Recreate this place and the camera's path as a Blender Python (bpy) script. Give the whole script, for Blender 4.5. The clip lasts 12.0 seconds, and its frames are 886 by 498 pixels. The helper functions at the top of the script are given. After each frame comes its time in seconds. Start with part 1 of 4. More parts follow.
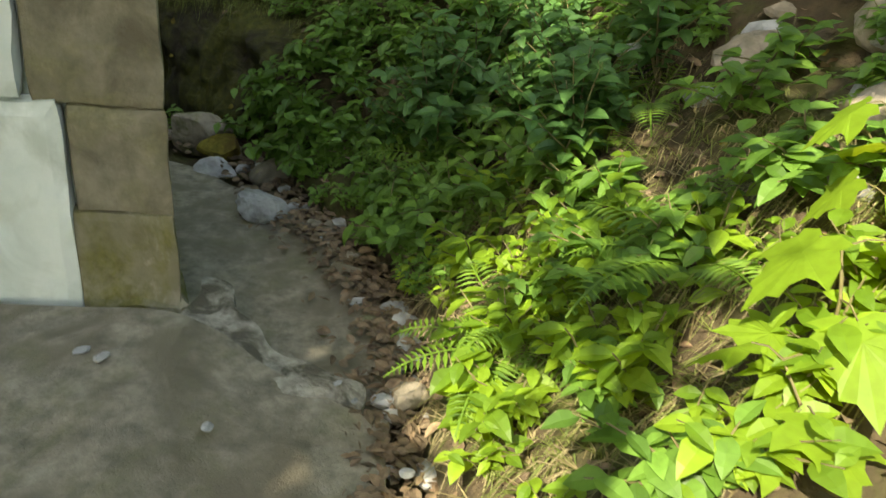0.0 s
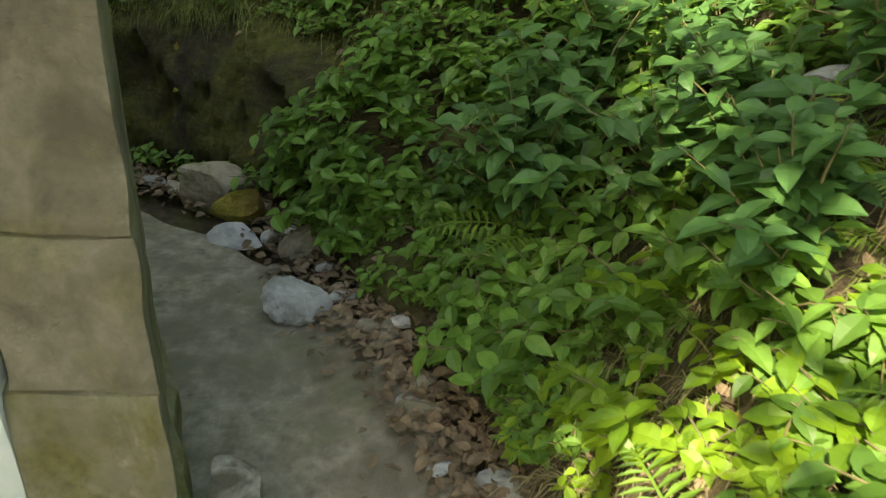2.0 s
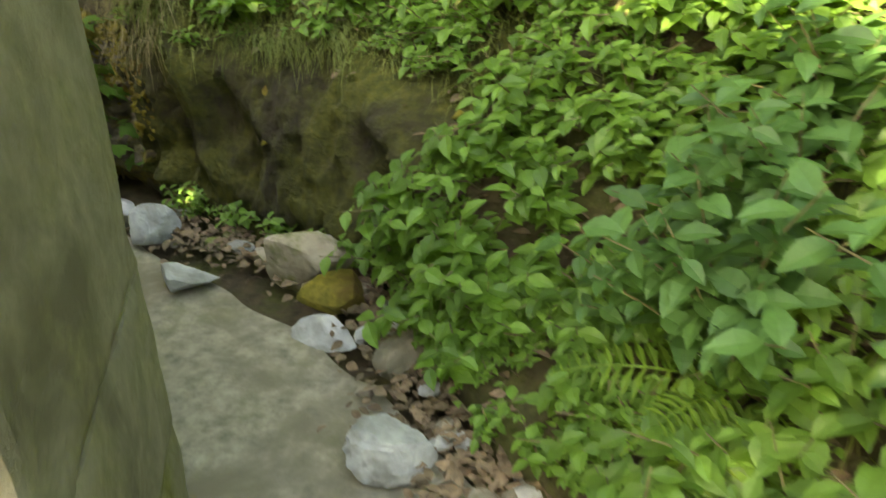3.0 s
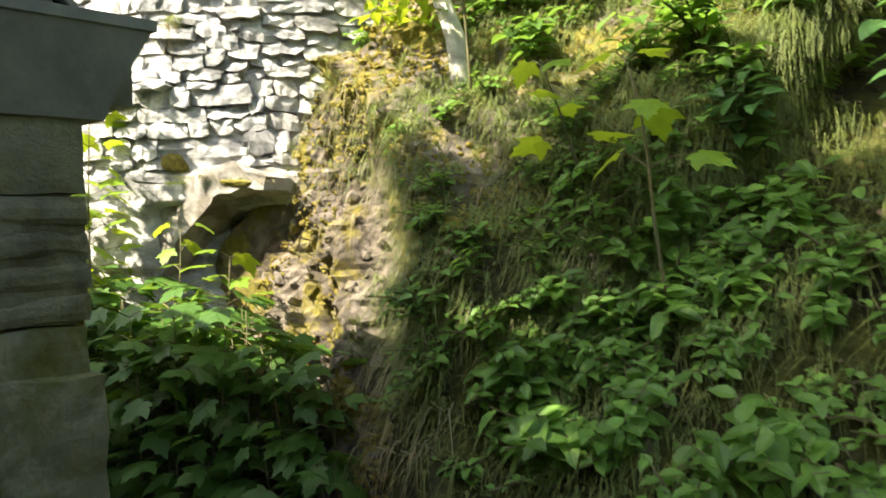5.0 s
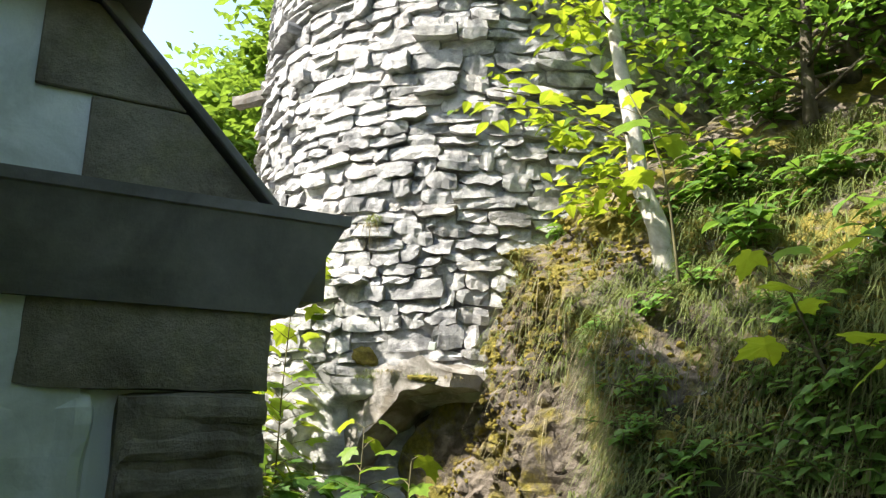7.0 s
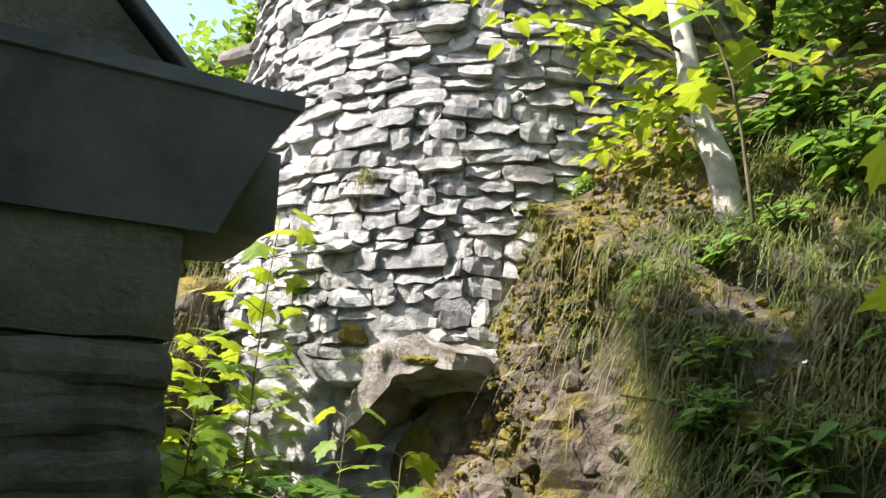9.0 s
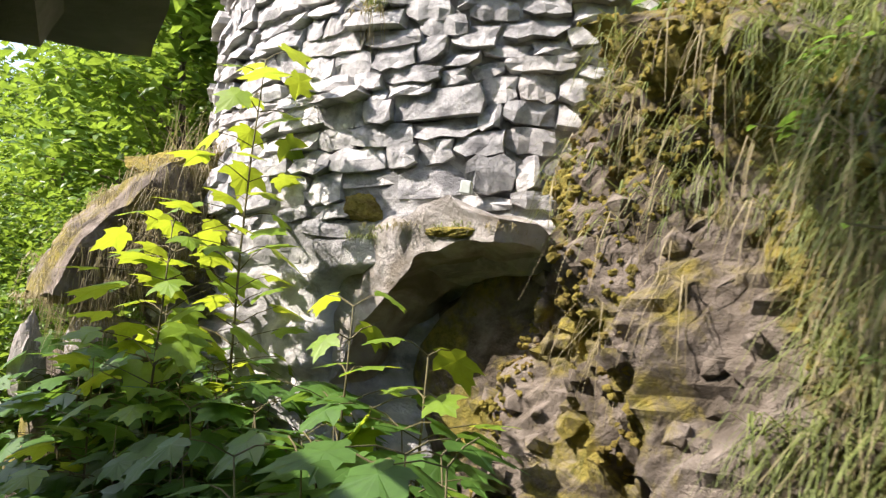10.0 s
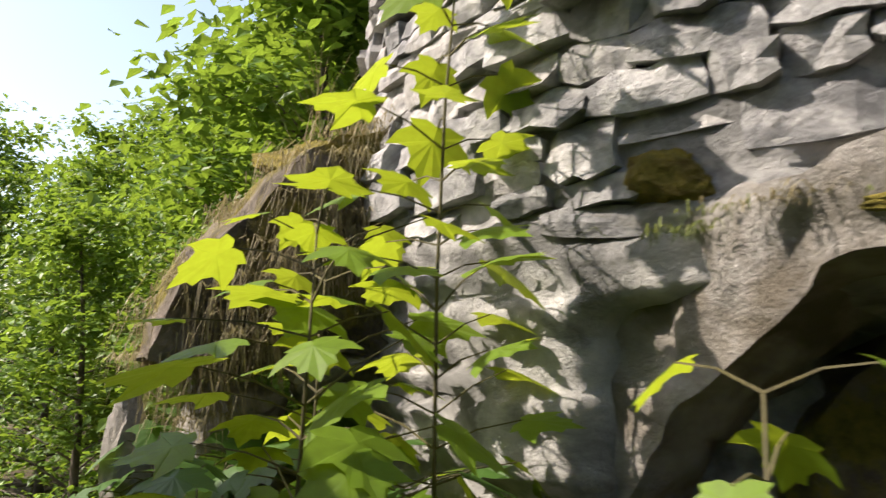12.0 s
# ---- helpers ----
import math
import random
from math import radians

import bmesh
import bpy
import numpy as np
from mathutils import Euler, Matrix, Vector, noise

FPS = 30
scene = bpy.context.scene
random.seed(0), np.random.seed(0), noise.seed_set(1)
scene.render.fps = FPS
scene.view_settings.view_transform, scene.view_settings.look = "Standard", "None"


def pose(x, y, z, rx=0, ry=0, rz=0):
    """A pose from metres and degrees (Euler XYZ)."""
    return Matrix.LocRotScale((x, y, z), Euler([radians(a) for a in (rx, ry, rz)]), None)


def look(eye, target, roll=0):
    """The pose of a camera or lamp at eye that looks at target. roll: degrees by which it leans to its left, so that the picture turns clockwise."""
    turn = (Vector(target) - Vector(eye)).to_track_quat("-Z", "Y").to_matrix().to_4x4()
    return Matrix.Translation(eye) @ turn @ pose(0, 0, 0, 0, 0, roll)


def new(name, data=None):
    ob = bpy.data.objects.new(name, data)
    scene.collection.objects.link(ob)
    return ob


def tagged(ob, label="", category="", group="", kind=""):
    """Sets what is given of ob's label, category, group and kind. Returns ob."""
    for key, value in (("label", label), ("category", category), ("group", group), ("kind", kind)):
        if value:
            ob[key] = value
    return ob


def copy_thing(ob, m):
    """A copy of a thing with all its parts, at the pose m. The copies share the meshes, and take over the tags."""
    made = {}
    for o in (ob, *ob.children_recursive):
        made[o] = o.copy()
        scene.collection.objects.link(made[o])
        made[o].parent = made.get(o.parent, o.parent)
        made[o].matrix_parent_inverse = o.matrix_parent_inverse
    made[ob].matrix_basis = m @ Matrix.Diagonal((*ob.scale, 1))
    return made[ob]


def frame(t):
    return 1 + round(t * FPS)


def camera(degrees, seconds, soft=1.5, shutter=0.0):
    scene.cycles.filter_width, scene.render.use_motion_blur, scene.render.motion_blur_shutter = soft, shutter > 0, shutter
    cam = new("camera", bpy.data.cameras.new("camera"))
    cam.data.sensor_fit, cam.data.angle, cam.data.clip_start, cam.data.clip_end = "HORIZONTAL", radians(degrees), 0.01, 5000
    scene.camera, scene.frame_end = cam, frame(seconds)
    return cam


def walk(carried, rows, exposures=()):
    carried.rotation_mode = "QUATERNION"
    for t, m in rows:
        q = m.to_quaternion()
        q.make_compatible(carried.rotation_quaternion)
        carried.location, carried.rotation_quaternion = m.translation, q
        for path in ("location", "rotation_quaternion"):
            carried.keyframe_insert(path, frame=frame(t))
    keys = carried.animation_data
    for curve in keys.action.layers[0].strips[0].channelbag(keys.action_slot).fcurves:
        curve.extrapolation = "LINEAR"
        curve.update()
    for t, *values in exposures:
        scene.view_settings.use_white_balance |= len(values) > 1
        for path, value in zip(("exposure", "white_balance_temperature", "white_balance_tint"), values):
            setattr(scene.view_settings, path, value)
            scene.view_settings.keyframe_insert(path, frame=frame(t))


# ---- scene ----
# ---------- camera and walk ----------
cam = camera(63.3, 12.0, soft=1.3, shutter=0.25)
walk(cam, [
    (0.0, pose(0.000, 0.000, 1.500, 62.00, -3.00, 0.00)),
    (0.5, pose(0.008, 0.123, 1.538, 64.41, 0.56, 1.16)),
    (1.0, pose(-0.076, 0.334, 1.490, 63.53, 0.02, 1.00)),
    (1.5, pose(-0.219, 0.664, 1.500, 61.50, -1.08, -0.23)),
    (2.0, pose(-0.215, 0.973, 1.428, 60.92, -0.06, 1.27)),
    (2.5, pose(-0.185, 1.360, 1.452, 58.05, 1.35, 3.69)),
    (3.0, pose(-0.283, 1.754, 1.441, 60.05, 4.35, 10.37)),
    (3.5, pose(-0.434, 2.114, 1.579, 66.73, 7.96, 15.95)),
    (5.3, pose(-0.950, 2.850, 1.550, 90.00, -0.00, 36.00)),
    (5.5, pose(-0.975, 2.880, 1.562, 92.50, 0.50, 38.90)),
    (6.0, pose(-1.026, 2.939, 1.586, 96.70, 0.10, 45.20)),
    (6.5, pose(-1.043, 2.938, 1.607, 100.90, -1.20, 46.40)),
    (8.5, pose(-1.318, 3.291, 1.496, 101.40, -2.70, 48.20)),
    (9.0, pose(-1.507, 3.454, 1.493, 102.10, -2.60, 47.90)),
    (9.5, pose(-1.755, 3.749, 1.484, 101.40, -2.70, 48.00)),
    (10.0, pose(-2.106, 3.931, 1.403, 95.30, -2.30, 49.60)),
    (10.5, pose(-2.383, 4.056, 1.454, 96.10, -2.00, 49.10)),
    (11.0, pose(-2.700, 4.289, 1.466, 100.60, -2.10, 52.90)),
    (11.5, pose(-2.981, 4.385, 1.472, 99.10, -0.90, 56.90)),
    (12.0, pose(-3.302, 4.367, 1.481, 97.00, -0.00, 61.20)),
], exposures=[
    (0.0, 1.75, 8200, 3), (1.5, 1.85, 8500, 3), (2.5, 2.65, 9300, 3), (3.0, 3.4, 10300, 3), (3.6, 3.65, 9100, 4), (5.3, 1.85, 7200, 7), (6.0, 1.65, 6900, 8), (9.0, 1.4, 6500, 14), (10.5, 1.5, 6700, 19), (11.5, 1.2, 6900, 18), (12.0, 0.9, 7000, 16),
])

# ---------- sky and sun ----------
SUN_DIR = Vector((-0.45, -0.75, 0.95)).normalized()
world = bpy.data.worlds.new("sky")
scene.world = world
world.use_nodes = True
wn = world.node_tree.nodes
wn.clear()
sky = wn.new("ShaderNodeTexSky")
sky.sky_type = "NISHITA"
sky.sun_disc = False
sky.sun_elevation = math.asin(SUN_DIR.z)
sky.sun_rotation = math.atan2(SUN_DIR.x, SUN_DIR.y)
sky.air_density, sky.dust_density = 1.2, 2.0
bg = wn.new("ShaderNodeBackground")
bg.inputs["Strength"].default_value = 0.15
wo = wn.new("ShaderNodeOutputWorld")
world.node_tree.links.new(sky.outputs[0], bg.inputs[0])
world.node_tree.links.new(bg.outputs[0], wo.inputs[0])
sun_data = bpy.data.lights.new("sun", "SUN")
sun_data.energy, sun_data.angle, sun_data.color = 5.0, radians(0.55), (1.0, 0.94, 0.84)
sun = new("sun", sun_data)
sun.matrix_world = Matrix.Translation(SUN_DIR * 40) @ look((0, 0, 0), tuple(-SUN_DIR)).to_3x3().to_4x4()


# ---------- materials ----------
def material(name, build):
    m = bpy.data.materials.new(name)
    m.use_nodes = True
    nt = m.node_tree
    build(nt, nt.nodes["Principled BSDF"])
    return m


def node(nt, kind, **inputs):
    n = nt.nodes.new(kind)
    for key, value in inputs.items():
        n.inputs[key.replace("_", " ")].default_value = value
    return n


def noise_node(nt, scale, detail=6.0, rough=0.6, distort=0.0):
    geo = nt.nodes.new("ShaderNodeNewGeometry")
    n = node(nt, "ShaderNodeTexNoise", Scale=scale, Detail=detail, Roughness=rough, Distortion=distort)
    nt.links.new(geo.outputs["Position"], n.inputs["Vector"])
    return n


def ramp(nt, src, stops):
    r = nt.nodes.new("ShaderNodeValToRGB")
    el = r.color_ramp.elements
    while len(el) < len(stops):
        el.new(0.5)
    for e, (p, c) in zip(el, stops):
        e.position, e.color = p, (*c, 1) if len(c) == 3 else c
    nt.links.new(src, r.inputs[0])
    return r.outputs[0]


def mix(nt, fac, a, b, mode="MIX"):
    m = nt.nodes.new("ShaderNodeMix")
    m.data_type, m.blend_type = "RGBA", mode
    for sock, val in ((m.inputs[0], fac), (m.inputs[6], a), (m.inputs[7], b)):
        if isinstance(val, (int, float)):
            sock.default_value = val
        elif isinstance(val, tuple):
            sock.default_value = (*val, 1)
        else:
            nt.links.new(val, sock)
    return m.outputs[2]


def bump(nt, bsdf, height, strength, dist=0.02):
    b = node(nt, "ShaderNodeBump", Strength=strength, Distance=dist)
    nt.links.new(height, b.inputs["Height"])
    nt.links.new(b.outputs[0], bsdf.inputs["Normal"])


G = lambda v: (v, v, v)


def layered(name, dark, light, scale, stain, stain_scale, rough=0.9, bump_strength=0.6, moss=None, moss_cut=(0.5, 0.62), bump_dist=0.02, island=0.0, fine=60.0):
    """A rough mineral surface: grain, blotches, stains and an optional moss that grows in patches."""
    def build(nt, p):
        a = noise_node(nt, scale, 8, 0.65)
        col = ramp(nt, a.outputs[0], [(0.3, dark), (0.7, light)])
        b = noise_node(nt, stain_scale, 5, 0.6, 0.6)
        f = ramp(nt, b.outputs[0], [(0.48, G(0)), (0.62, G(1))])
        col = mix(nt, f, col, stain)
        if island:
            geo = nt.nodes.new("ShaderNodeNewGeometry")
            inf = nt.nodes.new("ShaderNodeObjectInfo")
            add = nt.nodes.new("ShaderNodeMath")
            add.operation = "ADD"
            nt.links.new(geo.outputs["Random Per Island"], add.inputs[0])
            nt.links.new(inf.outputs["Random"], add.inputs[1])
            fr = nt.nodes.new("ShaderNodeMath")
            fr.operation = "FRACT"
            nt.links.new(add.outputs[0], fr.inputs[0])
            col = mix(nt, island, col, ramp(nt, fr.outputs[0], [(0.0, G(0.55)), (0.5, (0.98, 0.97, 0.95)), (0.8, (1.0, 0.93, 0.86)), (1.0, G(1.15))]), "MULTIPLY")
        if moss:
            c = noise_node(nt, 3.1, 6, 0.7, 0.3)
            g = ramp(nt, c.outputs[0], [(moss_cut[0], G(0)), (moss_cut[1], G(1))])
            d = noise_node(nt, 25, 5, 0.7)
            mc = ramp(nt, d.outputs[0], [(0.3, moss[0]), (0.7, moss[1])])
            col = mix(nt, g, col, mc)
        nt.links.new(col, p.inputs["Base Color"])
        p.inputs["Roughness"].default_value = rough
        p.inputs["Specular IOR Level"].default_value = 0.3
        h = noise_node(nt, fine, 8, 0.7)
        bump(nt, p, mix(nt, 0.5, a.outputs[1] if len(a.outputs) > 1 else a.outputs[0], h.outputs[0]), bump_strength, bump_dist)
    return material(name, build)


def leafy(name, dark, light, through_color, amount=0.4, rough=0.45):
    """Leaf tissue: reflects green, lets a yellower light through."""
    def build(nt, p):
        geo = nt.nodes.new("ShaderNodeNewGeometry")
        col = ramp(nt, geo.outputs["Random Per Island"], [(0.0, dark), (0.75, light), (1.0, tuple(v * 1.25 for v in light))])
        n = noise_node(nt, 45, 4, 0.6)
        col = mix(nt, 0.35, col, ramp(nt, n.outputs[0], [(0.35, G(0.55)), (0.65, G(1.25))]), "MULTIPLY")
        nt.links.new(col, p.inputs["Base Color"])
        p.inputs["Roughness"].default_value = rough
        p.inputs["Specular IOR Level"].default_value = 0.35
        tr = nt.nodes.new("ShaderNodeBsdfTranslucent")
        tcol = mix(nt, 0.5, through_color, col, "MIX")
        nt.links.new(tcol, tr.inputs["Color"])
        ms = nt.nodes.new("ShaderNodeMixShader")
        ms.inputs[0].default_value = amount
        nt.links.new(p.outputs[0], ms.inputs[1])
        nt.links.new(tr.outputs[0], ms.inputs[2])
        nt.links.new(ms.outputs[0], nt.nodes["Material Output"].inputs["Surface"])
    return material(name, build)


CONCRETE = layered("concrete", (0.13, 0.118, 0.092), (0.37, 0.335, 0.265), 15, (0.17, 0.15, 0.11), 2.2, 0.92, 1.0, moss=((0.11, 0.108, 0.06), (0.22, 0.21, 0.125)), moss_cut=(0.50, 0.72), bump_dist=0.012, fine=140)
CONCRETE_PALE = layered("worn_concrete", (0.22, 0.205, 0.17), (0.50, 0.47, 0.41), 22, (0.12, 0.11, 0.085), 8, 0.9, 1.0, bump_dist=0.03)
QUOIN = layered("quoin_stone", (0.15, 0.136, 0.095), (0.28, 0.258, 0.195), 11, (0.125, 0.112, 0.078), 3.6, 0.9, 0.8, moss=((0.11, 0.11, 0.05), (0.30, 0.28, 0.16)), moss_cut=(0.5, 0.7), bump_dist=0.03)
QUOIN_LOW = layered("weathered_quoin_stone", (0.15, 0.14, 0.09), (0.24, 0.22, 0.15), 8, (0.32, 0.30, 0.24), 6, 0.92, 0.7, moss=((0.08, 0.08, 0.02), (0.18, 0.17, 0.06)), moss_cut=(0.44, 0.6))
PLASTER = layered("white_plaster", (0.54, 0.60, 0.57), (0.68, 0.72, 0.69), 5, (0.46, 0.51, 0.47), 3, 0.85, 0.25)
SLATE = layered("dark_cornice_stone", (0.12, 0.118, 0.108), (0.22, 0.212, 0.19), 6, (0.10, 0.098, 0.086), 2, 0.7, 0.3)
ROOF = layered("slate_roofing", (0.05, 0.052, 0.058), (0.10, 0.10, 0.11), 8, (0.06, 0.06, 0.055), 3, 0.6, 0.3, island=0.6)
TOWER = layered("tower_stone", (0.30, 0.303, 0.31), (0.64, 0.638, 0.635), 19, (0.21, 0.213, 0.22), 6.5, 0.85, 1.0, island=0.6, bump_dist=0.03, fine=45)
MORTAR = layered("old_mortar", (0.13, 0.125, 0.115), (0.33, 0.32, 0.30), 12, (0.2, 0.19, 0.18), 4, 0.95, 1.0, bump_dist=0.03)
RENDERED = layered("grey_render", (0.32, 0.32, 0.315), (0.62, 0.61, 0.59), 9, (0.2, 0.2, 0.195), 4, 0.9, 1.0, bump_dist=0.03)
ROCK = layered("bare_rock", (0.24, 0.22, 0.19), (0.46, 0.44, 0.42), 7, (0.16, 0.14, 0.11), 3, 0.9, 1.0, bump_dist=0.03)
MOSSY_ROCK = layered("mossy_rock", (0.07, 0.055, 0.038), (0.28, 0.24, 0.20), 9, (0.05, 0.04, 0.026), 4, 0.95, 1.0, moss=((0.09, 0.09, 0.016), (0.30, 0.24, 0.05)), moss_cut=(0.47, 0.57), bump_dist=0.05, fine=35)
SOIL = layered("bank_soil", (0.045, 0.035, 0.022), (0.12, 0.09, 0.055), 14, (0.07, 0.065, 0.03), 3, 0.97, 1.0, moss=((0.05, 0.06, 0.015), (0.12, 0.13, 0.04)), moss_cut=(0.5, 0.65), bump_dist=0.04)
# near-black brown rock with patches of dull green moss
DARK_ROCK = layered("dark_mossy_rock", (0.016, 0.013, 0.009), (0.055, 0.043, 0.027), 14, (0.02, 0.016, 0.01), 4, 0.8, 1.0, moss=((0.03, 0.036, 0.006), (0.105, 0.105, 0.018)), moss_cut=(0.36, 0.56), bump_dist=0.06, fine=38)
SLAB = layered("grey_slate_stone", (0.24, 0.25, 0.26), (0.48, 0.49, 0.50), 12, (0.2, 0.2, 0.19), 5, 0.8, 0.8, island=0.4)
TAN_STONE = layered("brown_field_stone", (0.20, 0.17, 0.13), (0.36, 0.32, 0.26), 10, (0.13, 0.12, 0.09), 4, 0.9, 0.8, moss=((0.07, 0.09, 0.02), (0.15, 0.17, 0.05)), moss_cut=(0.56, 0.68), island=0.4)
MOSS = layered("moss", (0.12, 0.11, 0.018), (0.36, 0.29, 0.055), 30, (0.16, 0.11, 0.03), 5, 0.98, 1.0, bump_dist=0.05, fine=90)
BARK = layered("bark", (0.09, 0.075, 0.055), (0.20, 0.17, 0.13), 14, (0.07, 0.06, 0.045), 5, 0.95, 1.0)
PALE_BARK = layered("pale_grey_bark", (0.36, 0.34, 0.29), (0.62, 0.59, 0.53), 16, (0.25, 0.23, 0.19), 6, 0.85, 0.5)
LITTER = layered("dead_leaf", (0.085, 0.058, 0.038), (0.27, 0.20, 0.135), 20, (0.14, 0.11, 0.075), 8, 0.9, 0.3, island=0.8)
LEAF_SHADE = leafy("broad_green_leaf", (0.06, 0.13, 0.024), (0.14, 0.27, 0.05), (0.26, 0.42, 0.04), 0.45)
LEAF_DARK = leafy("dark_green_leaf", (0.035, 0.09, 0.026), (0.085, 0.19, 0.055), (0.15, 0.30, 0.04), 0.4)
LEAF_MAPLE = leafy("maple_leaf", (0.09, 0.18, 0.02), (0.19, 0.31, 0.03), (0.58, 0.64, 0.03), 0.5)
LEAF_TREE = leafy("tree_leaf", (0.05, 0.115, 0.018), (0.14, 0.25, 0.034), (0.34, 0.46, 0.04), 0.45)
# maple leaf again, with the shade near the ground put into its colour
LEAF_MAPLE_SHADED = leafy("maple_leaf_shaded", (0.03, 0.08, 0.018), (0.075, 0.165, 0.03), (0.22, 0.36, 0.03), 0.4)
GRASS = leafy("grass_blade", (0.07, 0.11, 0.022), (0.17, 0.20, 0.06), (0.30, 0.32, 0.07), 0.35, 0.6)
DRY_GRASS = leafy("dry_grass_blade", (0.15, 0.12, 0.06), (0.30, 0.26, 0.15), (0.4, 0.35, 0.15), 0.3, 0.7)
STEM = layered("plant_stem", (0.08, 0.07, 0.03), (0.17, 0.15, 0.07), 30, (0.1, 0.09, 0.05), 9, 0.8, 0.2)
NEEDLE = leafy("spruce_needle", (0.03, 0.08, 0.03), (0.06, 0.13, 0.05), (0.1, 0.2, 0.05), 0.2)
PIPE = layered("weathered_pipe", (0.1, 0.09, 0.08), (0.2, 0.19, 0.17), 20, (0.12, 0.08, 0.05), 6, 0.7, 0.3)


# ---------- mesh helpers ----------
rnd = random.Random(7)


def mesh_of(name, verts, faces, mat, smooth=False):
    me = bpy.data.meshes.new(name)
    me.from_pydata([tuple(v) for v in verts], [], [tuple(f) for f in faces])
    me.materials.append(mat)
    if smooth:
        me.polygons.foreach_set("use_smooth", [True] * len(me.polygons))
    me.update()
    return me


def link(name, me, parent=None, m=None, label=""):
    ob = new(name, me)
    if parent:
        ob.parent = parent
    if m is not None:
        ob.matrix_local = m
    if label:
        ob["label"] = label
    return ob


def part(name, bm, mat, parent=None, label="", smooth=False):
    me = bpy.data.meshes.new(name)
    bm.to_mesh(me)
    bm.free()
    me.materials.append(mat)
    if smooth:
        me.polygons.foreach_set("use_smooth", [True] * len(me.polygons))
    return link(name, me, parent, None, label)


def empty(name, m=None):
    e = new(name)
    e.empty_display_size = 0.1
    if m is not None:
        e.matrix_world = m
    return e


def box_bm(x0, x1, y0, y1, z0, z1, bevel=0.0, segs=2):
    bm = bmesh.new()
    bmesh.ops.create_cube(bm, size=1, matrix=Matrix.Translation(((x0 + x1) / 2, (y0 + y1) / 2, (z0 + z1) / 2)) @ Matrix.Diagonal((x1 - x0, y1 - y0, z1 - z0, 1)))
    if bevel:
        bmesh.ops.bevel(bm, geom=bm.edges[:], offset=bevel, segments=segs, affect="EDGES", profile=0.6)
    return bm


def rough_box_bm(x0, x1, y0, y1, z0, z1, cell, amp, freq=6.0, seed=0.0):
    """A block cut into a grid, its faces and edges worn uneven."""
    bm = bmesh.new()
    nx, ny, nz = (max(1, min(60, round((b - a) / cell))) for a, b in ((x0, x1), (y0, y1), (z0, z1)))
    grid = {}

    def v(i, j, k):
        if (i, j, k) not in grid:
            grid[i, j, k] = bm.verts.new((x0 + (x1 - x0) * i / nx, y0 + (y1 - y0) * j / ny, z0 + (z1 - z0) * k / nz))
        return grid[i, j, k]

    for i in range(nx):
        for j in range(ny):
            for k, fl in ((0, 1), (nz, 0)):
                q = [v(i, j, k), v(i + 1, j, k), v(i + 1, j + 1, k), v(i, j + 1, k)]
                bm.faces.new(q[::-1] if fl else q)
    for i in range(nx):
        for k in range(nz):
            for j, fl in ((0, 0), (ny, 1)):
                q = [v(i, j, k), v(i + 1, j, k), v(i + 1, j, k + 1), v(i, j, k + 1)]
                bm.faces.new(q[::-1] if fl else q)
    for j in range(ny):
        for k in range(nz):
            for i, fl in ((0, 1), (nx, 0)):
                q = [v(i, j, k), v(i, j + 1, k), v(i, j + 1, k + 1), v(i, j, k + 1)]
                bm.faces.new(q[::-1] if fl else q)
    for (i, j, k), w in grid.items():
        edge = (i in (0, nx)) + (j in (0, ny)) + (k in (0, nz))
        c = Vector(w.co) * freq + Vector((seed, seed * 1.7, -seed))
        w.co += noise.noise_vector(c) * amp * (1.0 if edge < 2 else 1.6)
        if edge >= 2:
            mid = Vector(((x0 + x1) / 2, (y0 + y1) / 2, (z0 + z1) / 2))
            d = mid - w.co
            w.co += Vector((math.copysign(min(abs(d.x), amp * 0.8), d.x) if i in (0, nx) else 0,
                            math.copysign(min(abs(d.y), amp * 0.8), d.y) if j in (0, ny) else 0,
                            math.copysign(min(abs(d.z), amp * 0.8), d.z) if k in (0, nz) else 0))
    return bm


def rock_bm(size, seed, sub=3, amp=0.35, freq=1.6, ridged=0.25, cut=(0.55, 0.85)):
    """A boulder with broken facets, centred on its own origin."""
    bm = bmesh.new()
    bmesh.ops.create_icosphere(bm, subdivisions=sub, radius=1.0)
    r = random.Random(seed)
    cuts = [(Vector((r.gauss(0, 1), r.gauss(0, 1), r.gauss(0, 1))).normalized(), r.uniform(*cut)) for _ in range(9)]
    off = Vector((seed * 3.1, seed * 1.3, -seed * 2.2))
    for v in bm.verts:
        p = v.co.copy()
        for n, d in cuts:
            k = p.dot(n) - d
            if k > 0:
                p -= n * k * 0.9
        p *= 1 + amp * 0.5 * noise.noise(p * freq + off) + ridged * 0.3 * abs(noise.noise(p * freq * 3 + off))
        v.co = Vector((p.x * size[0], p.y * size[1], p.z * size[2]))
    return bm


